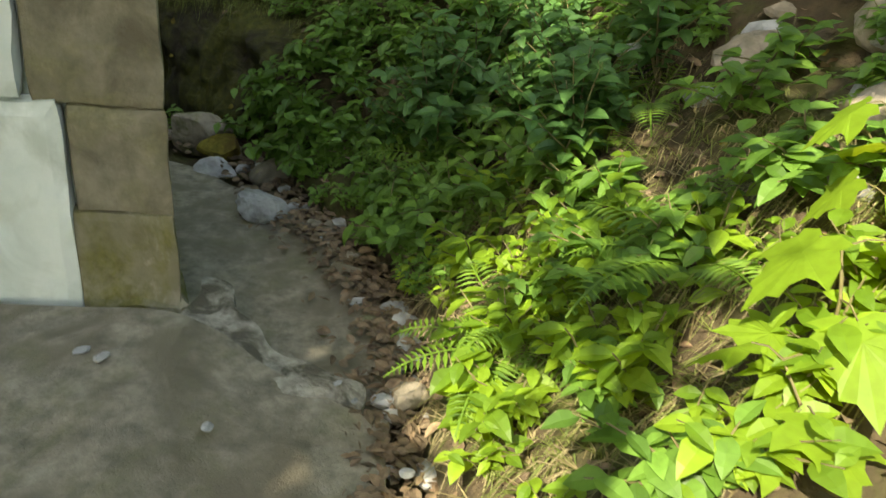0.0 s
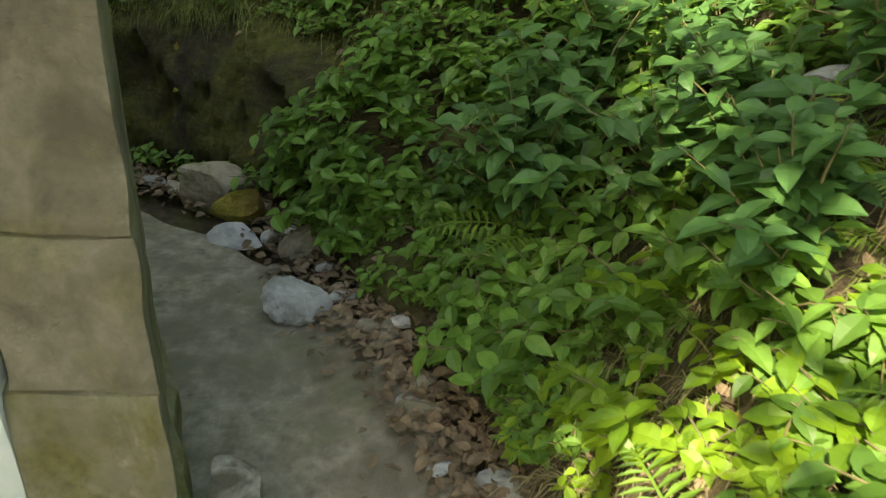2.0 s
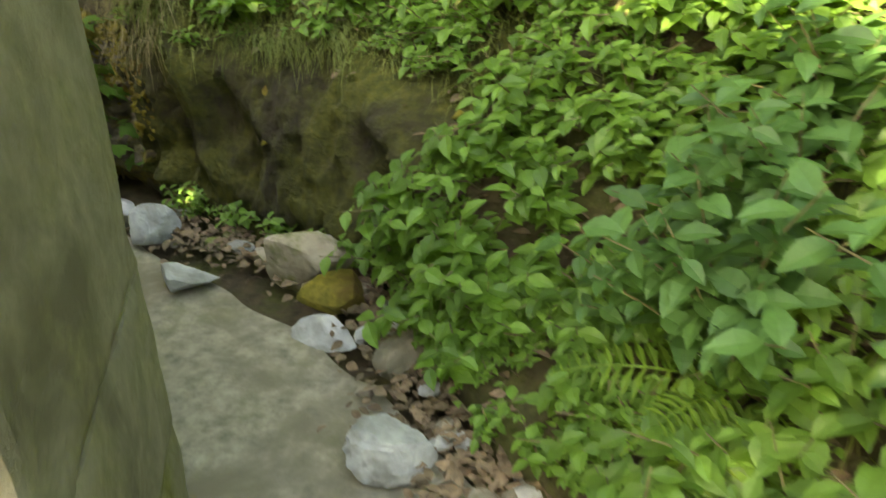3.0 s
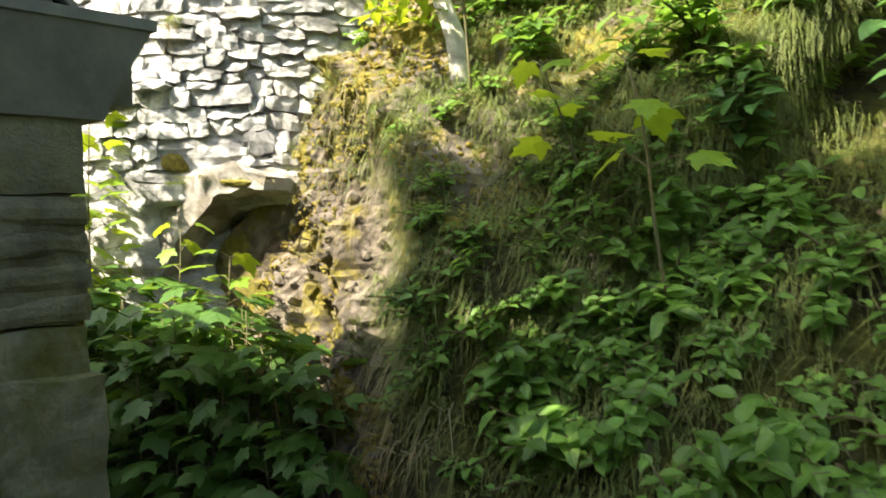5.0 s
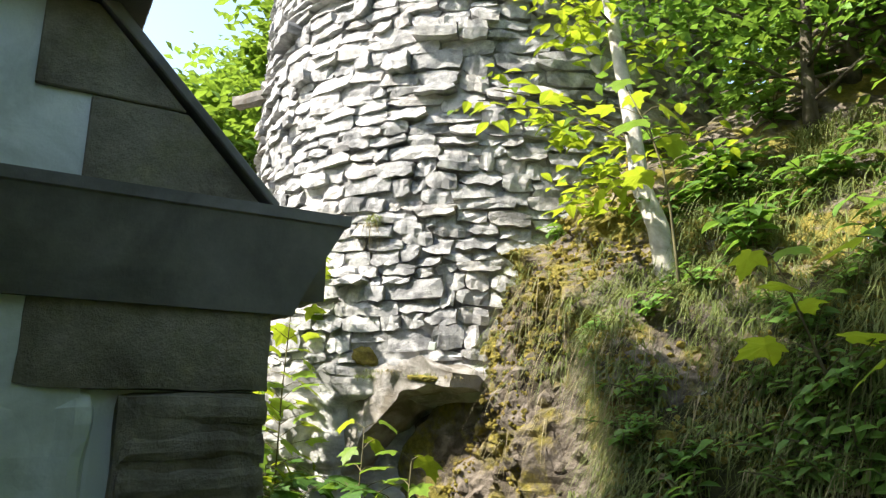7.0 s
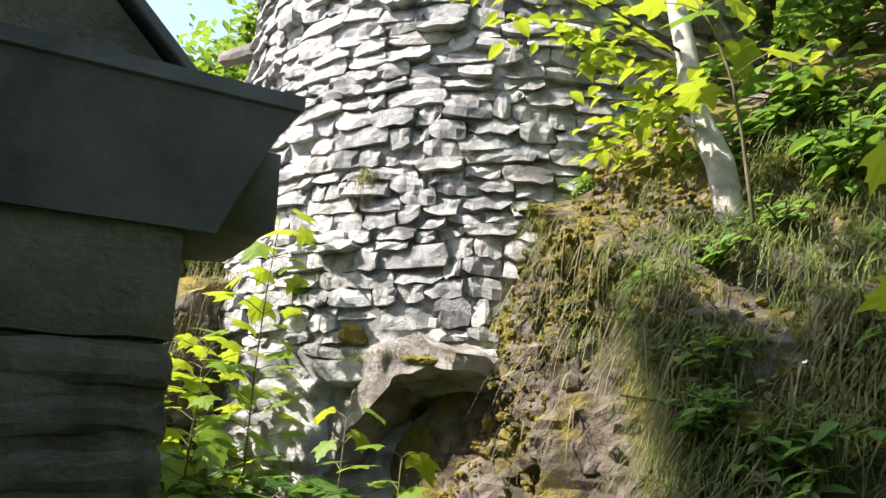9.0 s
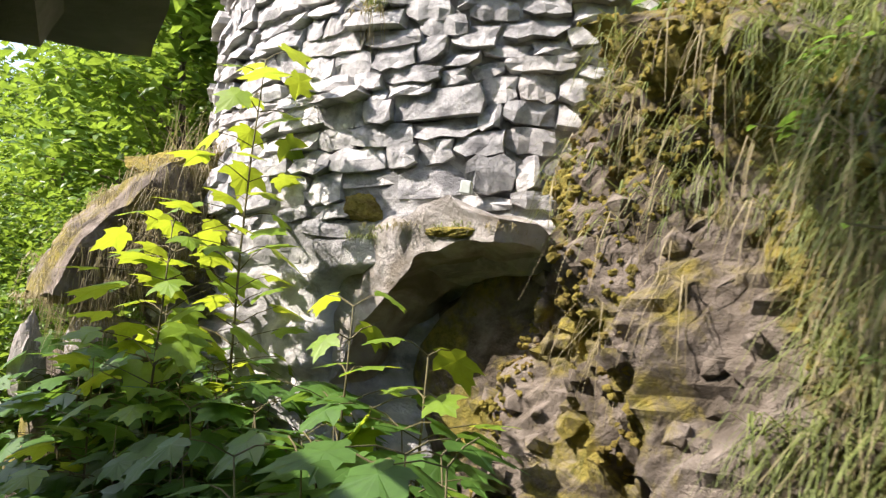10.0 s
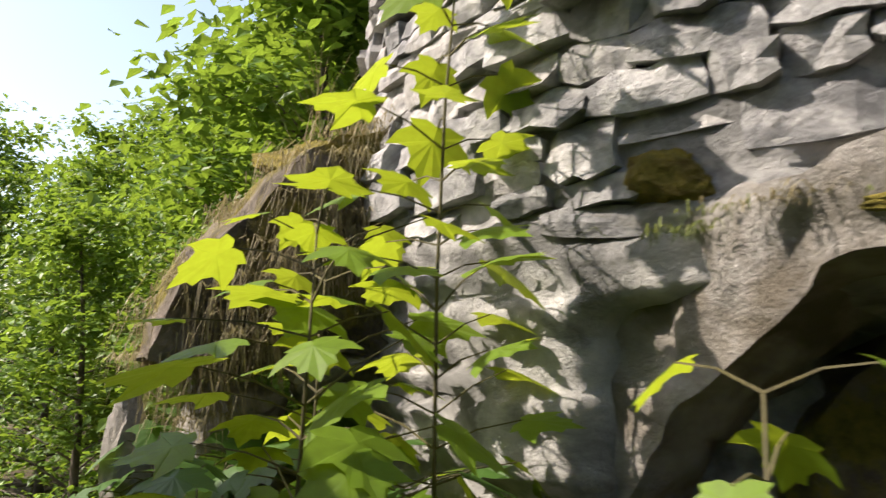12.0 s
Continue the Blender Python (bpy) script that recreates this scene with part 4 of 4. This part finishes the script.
# grass tufts on the bank and the bluff
def grass(name, label, mat, areas, seed, length, droop):
    r = random.Random(seed)
    vs, fs = [], []
    for count, s0, s1, u0, u1 in areas:
        for k in range(count):
            s, u = r.uniform(s0, s1), r.uniform(u0, u1)
            q = bank_point(s, u)
            n = normal_at(s)
            for b in range(7):
                L = length * r.uniform(0.5, 1.2)
                yaw = r.uniform(0, 6.3)
                out = -n * r.uniform(0.1, 0.6) + Vector((math.cos(yaw), math.sin(yaw), 0)) * 0.45
                side = Vector((-out.y, out.x, 0)).normalized() * 0.0022
                o = len(vs)
                for f in (0, 0.4, 0.75, 1.0):
                    p = q + out * L * f * 0.8 + Vector((0, 0, L * (0.7 * f - droop * f * f)))
                    w = side * (1 - 0.8 * f)
                    vs += [p - w, p + w]
                fs += [(o, o + 1, o + 3, o + 2), (o + 2, o + 3, o + 5, o + 4), (o + 4, o + 5, o + 7, o + 6)]
    return tagged(link(name, mesh_of(name, vs, fs, mat)), label, "grass", kind="stuff")


grass("green_grass", "long thin green grass hanging over the bluff", GRASS, [(2600, 8.9, 10.9, 0.95, 3.4), (500, 3.2, 6.0, 0.2, 1.6), (120, 11.0, 12.6, 1.6, 2.6), (300, 6, 9, 0.9, 2.0), (420, 7.7, 9.3, 0.78, 1.9), (1500, 8.3, 9.9, 0.85, 2.7)], 3, 0.24, 1.05)
grass("dry_grass", "dry straw-coloured grass and roots hanging down the rock", DRY_GRASS, [(240, 9.2, 10.7, 0.7, 1.9), (420, 3.2, 5.6, 0.1, 1.5), (30, 10.8, 12.6, 1.3, 2.1)], 4, 0.26, 1.35)

# moss cushions on the bluff
MR = random.Random(13)
cush = rock_bm((1, 1, 0.6), 77, 1, amp=0.9)
cv = [tuple(v.co) for v in cush.verts]
cf = [tuple(v.index for v in f.verts) for f in cush.faces]
cush.free()
mats = []
for k in range(14000):
    s, u = MR.uniform(9.6, 12.6), MR.uniform(0.3, 3.0)
    if noise.noise(Vector((s * 2.2, u * 2.2, 5))) > -0.05:
        mats.append(spot(bank_point(s, u), MR.uniform(0, 6), MR.uniform(-1, 1), MR.uniform(-1, 1), MR.uniform(0.007, 0.021)))
for k in range(90):
    s, u = MR.uniform(3.4, 9.5), MR.uniform(0.2, 1.9)
    mats.append(spot(bank_point(s, u) - Vector((0, 0, 0.01)), MR.uniform(0, 6), 0, 0, MR.uniform(0.015, 0.035)))
tagged(link("moss_cushions", mesh_of("moss_cushions", *scatter((cv, cf), mats), MOSS)), "yellow-green moss cushions on the rock", "moss", kind="stuff")
# broken rock pieces proud of the bluff
mats = []
for k in range(260):
    s, u = MR.uniform(9.8, 12.8), MR.uniform(0.1, 2.0)
    mats.append(spot(bank_point(s, u), MR.uniform(0, 6), MR.uniform(-1, 1), MR.uniform(-1, 1), MR.uniform(0.02, 0.07)))
tagged(link("bluff_rubble", mesh_of("bluff_rubble", *scatter((cv, cf), mats), MOSSY_ROCK)), "jagged rock pieces breaking out of the bluff", "rocks", kind="stuff")


# ---------- maple saplings ----------
MAPLE_MESHES = [mesh_of("maple_leaf", *scatter(MAPLE, [Matrix.Diagonal((1, 1, 1 + 0.5 * k, 1)) @ pose(0, 0, 0, 4 * k, 3 * k, 0)]), LEAF_MAPLE) for k in range(3)]

# same leaves in the colour darkened for shade, for the low saplings
SHADED_MESHES = [mesh_of("maple_leaf", *scatter(MAPLE, [Matrix.Diagonal((1, 1, 1 + 0.5 * k, 1)) @ pose(0, 0, 0, 4 * k, 3 * k, 0)]), LEAF_MAPLE_SHADED) for k in range(3)]


def sapling(root, height, seed, leaf=0.13, pairs=6, lean=(0, 0), spread=0.2, label="maple sapling with large yellow-green lobed leaves", low=0.25):
    r = random.Random(seed)
    thing = empty("maple_sapling", pose(*root))
    pts = [Vector((lean[0] * f * f + 0.02 * math.sin(f * 5 + seed), lean[1] * f * f, height * f)) for f in (0, 0.2, 0.4, 0.6, 0.8, 1.0)]
    link("stem", mesh_of("stem", *tube(pts, [0.007, 0.006, 0.005, 0.0045, 0.0035, 0.002], 6), STEM, True), thing)
    tw = []
    for k in range(pairs):
        f = low + (1 - low) * k / max(1, pairs - 1)
        g = f * 5
        i = min(4, int(g))
        p = pts[i].lerp(pts[i + 1], g - i)
        yaw0 = k * 1.57 + r.uniform(-0.4, 0.4)
        for sd in (0, 1):
            yaw = yaw0 + sd * math.pi + r.uniform(-0.3, 0.3)
            reach = spread * (1.25 - 0.75 * f) * r.uniform(0.7, 1.2)
            tip = p + Vector((math.cos(yaw) * reach, math.sin(yaw) * reach, reach * r.uniform(0.1, 0.5)))
            tw.append(tube([p, p.lerp(tip, 0.5) + Vector((0, 0, 0.01)), tip], [0.0025, 0.002, 0.0015], 4))
            sc = leaf * r.uniform(0.7, 1.15)
            m = Matrix.LocRotScale(tip, Euler((r.uniform(-0.95, 0.0), r.uniform(-0.4, 0.4), yaw - math.pi / 2)), (sc, sc, sc))
            link("leaf", r.choice(SHADED_MESHES if "dark" in label else MAPLE_MESHES), thing, m)
    link("branchwork", mesh_of("branchwork", *merge(tw), STEM), thing)["kind"] = "stuff"
    return tagged(thing, label, "sapling", "maple saplings")


sapling((-4.55, 5.02, 0.5), 1.82, 1, 0.145, 19, (0.03, 0.06), 0.2, "tall thin maple sapling with sunlit yellow leaves by the tower", 0.35)
sapling((-4.75, 4.85, 0.3), 1.42, 2, 0.14, 19, (-0.05, 0.05), 0.32)
sapling((-4.55, 4.75, 0.3), 1.35, 3, 0.14, 19, (0.1, 0.0), 0.3)
sapling((-3.85, 5.02, 0.4), 1.02, 4, 0.13, 9, (0.0, 0.05), 0.22)
sapling((-3.62, 5.1, 0.3), 1.0, 5, 0.13, 8, (0.1, 0.0), 0.2)
PR = random.Random(33)
for k in range(110):
    x, y = PR.uniform(-5.6, -3.1), PR.uniform(4.55, 5.15)
    if y < 4.62 + max(0, (x + 3.4)) * 0.8:
        continue
    sapling((x, y, 0.0), PR.uniform(0.8, 1.16) + max(0, -x - 4.2) * 0.1, 140 + k, PR.uniform(0.12, 0.16), PR.randint(8, 10), (PR.uniform(-.1, .1), PR.uniform(-.1, .05)), 0.24, "low maple sapling at the rock's foot, leaves darkened as shade", 0.15)
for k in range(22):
    sapling((PR.uniform(-3.4, -2.6), PR.uniform(4.75, 4.98), 0.0), PR.uniform(0.5, 1.0), 280 + k, 0.12, 6, (PR.uniform(-.1, .05), PR.uniform(-.1, .02)), 0.2, "low maple sapling at the rock's foot, leaves darkened as shade", 0.2)
# saplings on the bank beside the start
for k, (x, y, z, h, lf, ln) in enumerate(((0.80, 1.12, 0.42, 0.5, 0.17, (-0.05, 0.05)), (1.02, 1.4, 0.6, 0.52, 0.17, (-0.1, 0.0)), (0.72, 0.95, 0.4, 0.35, 0.15, (-0.05, 0.1)))):
    sapling((x, y, z), h, 60 + k, lf, 3, ln, 0.13, "maple sapling with big bright green leaves on the bank", 0.6)
# small maple leaves hanging in from the slope
sapling((-1.72, 5.05, 1.35), 0.62, 71, 0.12, 3, (-0.12, -0.2), 0.14, "maple sapling with yellow-green leaves on the slope", 0.6)
sapling((-1.45, 4.9, 1.2), 0.75, 72, 0.12, 3, (-0.12, -0.1), 0.16, "maple sapling with yellow-green leaves on the slope", 0.6)
sapling((-2.35, 5.35, 1.95), 0.8, 73, 0.13, 4, (-0.15, -0.12), 0.16, "maple sapling with yellow-green leaves before the pale trunk", 0.6)


# ---------- trees ----------
def tree(name, root, height, seed, crown, mat, label, leaf=0.11, n_leaves=5000, trunk_r=0.09, bark=BARK, lean=(0, 0), tmpl=BROAD, crown_lo=0.35, clumps=46, bare=False):
    """A tapered trunk with limbs and a crown of many small leaves in uneven clumps."""
    r = random.Random(seed)
    thing = empty(name, pose(*root))
    pts, rad = [], []
    for i in range(9):
        f = i / 8
        pts.append(Vector((lean[0] * f + 0.1 * math.sin(f * 4 + seed) * f, lean[1] * f + 0.1 * math.cos(f * 3 + seed) * f - 0.1 * math.cos(seed) * f, height * 0.93 * f - 0.1)))
        rad.append(trunk_r * (1.25 - 0.2 * min(1, f * 8)) * (1 - 0.85 * f))
    trunk = link("trunk", mesh_of("trunk", *tube(pts, rad, 10), bark, True), thing)
    limbs, lm = [], []
    per = n_leaves // clumps
    for k in range(clumps):
        f = crown_lo + (1 - crown_lo) * (k + r.random()) / clumps
        g = min(7.99, f * 8)
        p = pts[int(g)].lerp(pts[int(g) + 1], g % 1)
        yaw = k * 2.4 + r.uniform(-0.5, 0.5)
        reach = crown * (1.05 - 0.75 * ((f - crown_lo) / (1 - crown_lo)) ** 1.5) * r.uniform(0.35, 1.1)
        tip = p + Vector((math.cos(yaw) * reach, math.sin(yaw) * reach, reach * r.uniform(-0.15, 0.5)))
        limbs.append(tube([p, p.lerp(tip, 0.5) + Vector((0, 0, 0.06 * reach)), tip], [trunk_r * 0.3 * (1.1 - f), trunk_r * 0.2 * (1.1 - f) + 0.003, 0.003], 5))
        cr = crown * r.uniform(0.22, 0.42)
        for i in range(per):
            d = Vector((r.gauss(0, 0.5), r.gauss(0, 0.5), r.gauss(0, 0.28)))
            if r.random() < 0.3:
                q = p.lerp(tip, r.uniform(0.4, 1)) + d * cr * 0.5
            else:
                q = tip + d * cr
            lm.append(spot(q, r.uniform(0, 6.3), r.uniform(-0.8, 0.5), r.uniform(-0.6, 0.6), leaf * r.uniform(0.6, 1.2)))
    link("branchwork", mesh_of("branchwork", *merge(limbs), bark, True), trunk)["kind"] = "stuff"
    link("crown", mesh_of("crown", *scatter(tmpl, lm), mat), thing)["kind"] = "stuff"
    return tagged(thing, label, "tree")


# pale leaning trunk on the bluff
thing = empty("young_tree", pose(-2.50, 5.50, 2.13))
pts = [Vector((0.06, 0.03, -0.55)), Vector((-0.04, 0.01, 0.14)), Vector((-0.13, 0.03, 0.34)), Vector((-0.17, 0.05, 0.6)), Vector((-0.23, 0.05, 0.95)), Vector((-0.34, 0.06, 1.6)), Vector((-0.4, 0.1, 2.6))]
link("trunk", mesh_of("trunk", *tube(pts, [0.055, 0.044, 0.04, 0.036, 0.03, 0.026, 0.012], 10), PALE_BARK, True), thing)
r = random.Random(4)
lm, tw = [], []
for k in range(26):
    f = r.uniform(0.28, 1.0)
    g = f * 5.99
    p = pts[int(g)].lerp(pts[int(g) + 1], g % 1)
    yaw = r.uniform(2.2, 5.4) if k % 3 else r.uniform(0, 6.3)
    tip = p + Vector((math.cos(yaw), math.sin(yaw), r.uniform(-0.2, 0.4))) * r.uniform(0.25, 0.75)
    tw.append(tube([p, p.lerp(tip, 0.5) + Vector((0, 0, 0.05)), tip], [0.007, 0.004, 0.002], 5))
    for i in range(26):
        lm.append(spot(p.lerp(tip, r.uniform(0.4, 1.1)) + Vector((r.gauss(0, .07), r.gauss(0, .07), r.gauss(0, .05))), r.uniform(0, 6.3), r.uniform(-0.7, 0.3), r.uniform(-0.4, 0.4), r.uniform(0.05, 0.1)))
link("branchwork", mesh_of("branchwork", *merge(tw), BARK), thing)
link("crown", mesh_of("crown", *scatter(OVATE, lm), LEAF_MAPLE), thing, None, "sunlit yellow-green leaves")
tagged(thing, "slender pale-barked tree leaning out of the bluff", "tree")

# bushes and trees on the slope above the path
SL = random.Random(17)
slope_tree = tree("beech_tree", (-1.0, 7.6, 3.4), 4.2, 3, 1.5, LEAF_TREE, "leafy young beech on the dark slope", 0.10, 5200, 0.06, crown_lo=0.12)
slope_tree2 = tree("beech_tree", (-2.2, 7.4, 3.5), 3.2, 5, 1.3, LEAF_SHADE, "leafy young beech on the dark slope", 0.10, 5200, 0.05, crown_lo=0.08)
for k in range(46):
    s, u = SL.uniform(5.0, 13.2), SL.uniform(3.0, 8.5)
    q = bank_point(s, u)
    if (q - TC).to_2d().length < 2.6:
        continue
    ob = copy_thing(SL.choice((slope_tree, slope_tree2)), pose(0, 0, 0))
    sc = SL.uniform(0.6, 1.15)
    ob.matrix_world = Matrix.LocRotScale(q, Euler((0, 0, SL.uniform(0, 6.3))), (sc, sc, sc))

# woodland beyond the tower
far_a = tree("forest_tree", (-10.2, 8.2, -0.2), 6.5, 11, 2.0, LEAF_TREE, "sunlit broad-leaved forest tree", 0.17, 7000, 0.11, crown_lo=0.12)
far_b = tree("forest_tree", (-9.0, 6.4, -0.2), 5.6, 12, 1.7, LEAF_TREE, "sunlit broad-leaved forest tree", 0.15, 7000, 0.08, crown_lo=0.06)
for k, (x, y, sc, which) in enumerate(((-8.6, 7.7, 0.75, 1), (-11.5, 7.0, 0.9, 0), (-12.5, 9.8, 1.3, 0), (-10.6, 10.5, 1.2, 0), (-8.3, 10.2, 1.1, 0), (-14.5, 7.3, 1.0, 0), (-13.5, 5.5, 0.7, 1), (-10.4, 5.6, 0.7, 1),
                                        (-16, 11, 1.5, 0), (-18, 8.5, 1.3, 0), (-17, 5.0, 0.9, 1), (-11.5, 13.5, 1.7, 0), (-15, 15, 1.9, 0), (-7.4, 6.6, 0.5, 1), (-20, 13, 1.9, 0), (-6.5, 11.0, 1.3, 0), (-4.0, 11.5, 1.2, 0), (-22, 7, 1.2, 0), (-9.6, 7.2, 0.9, 1), (-8.0, 5.4, 0.45, 1), (-9.2, 4.6, 0.5, 1), (-11.6, 4.4, 0.6, 1), (-12, 6.2, 0.9, 1), (-14.6, 9.2, 1.3, 0), (-9.4, 9.0, 1.2, 0), (-16, 3.5, 0.8, 1), (-19, 5.5, 1.0, 0), (-13, 2.0, 0.8, 1), (-25, 10, 1.8, 0), (-8.9, 7.4, 1.25, 1), (-10.5, 8.9, 1.35, 1), (-8.0, 8.6, 1.15, 1), (-24, 3, 1.2, 0))):
    ob = copy_thing((far_a, far_b)[which], pose(0, 0, 0))
    ob.matrix_world = Matrix.LocRotScale((x, y, -0.2), Euler((0, 0, k * 1.3)), (sc, sc, sc))
# tall unseen trees added behind the walker, to shade the wall and the slab
shade = tree("shade_tree", (-3.8, -1.6, -0.1), 6.3, 21, 1.55, LEAF_TREE, "tall unseen broad-leaved tree added to shade the wall", 0.2, 9000, 0.13, crown_lo=0.5, clumps=60)
for x, y, z, turn in ((-3.3, -0.1, -0.2, 250), (3.6, -6.0, 1.7, 70), (-5.6, -0.6, -0.1, 20), (-1.6, -5.2, -0.1, 110), (-6.2, -4.2, -0.1, 300), (0.3, -7.5, -0.1, 10), (3.3, -2.6, 1.5, 160), (-3.4, -7.5, -0.1, 200)):
    copy_thing(shade, pose(x, y, z, 0, 0, turn))
# thin crowns, also added out of view, to break the sun on slope and bank
slender = tree("slender_tree", (-3.85, 1.2, -0.1), 7.4, 23, 1.0, LEAF_TREE, "slender unseen tree before the wall, added to shade the slope", 0.18, 1900, 0.08, crown_lo=0.7, clumps=30)
for x, y, turn in ((-2.6, -1.2, 90), (-0.75, -0.7, 200)):
    copy_thing(slender, pose(x, y, -0.1, 0, 0, turn))

# small spruce on the bank
sp = empty("young_spruce", upright(8.2, 1.75, 0, 1.0, 0.1))
pts = [Vector((0, 0, 0)), Vector((0.01, 0, 0.35)), Vector((0, 0.01, 0.7))]
link("trunk", mesh_of("trunk", *tube(pts, [0.012, 0.009, 0.003], 6), BARK, True), sp)
r = random.Random(2)
lm = []
for k in range(46):
    f = r.uniform(0.1, 0.97)
    yaw = k * 2.4
    L = 0.34 * (1.05 - f)
    for i in range(14):
        g = (i + 1) / 14
        p = Vector((math.cos(yaw) * L * g, math.sin(yaw) * L * g, 0.7 * f - 0.1 * g * L))
        for sd in (-1, 1):
            lm.append(Matrix.Translation(p) @ Matrix.Rotation(yaw - math.pi / 2 + sd * 0.8, 4, "Z") @ Matrix.Diagonal((0.018, 0.045, 0.03, 1)))
link("needle_spray", mesh_of("needle_spray", *scatter(SLIM, lm), NEEDLE), sp)
tagged(sp, "small dark green spruce growing on the bank", "spruce")

# ---------- wall stones nearest the walk, one by one ----------
for _, _, n, q, m in stone_parts:
    if (n, q) not in near_meshes:
        near_meshes[n, q] = mesh_of("stone", *shapes[n][1][q], TOWER)
    link("stone", near_meshes[n, q], tower, m)
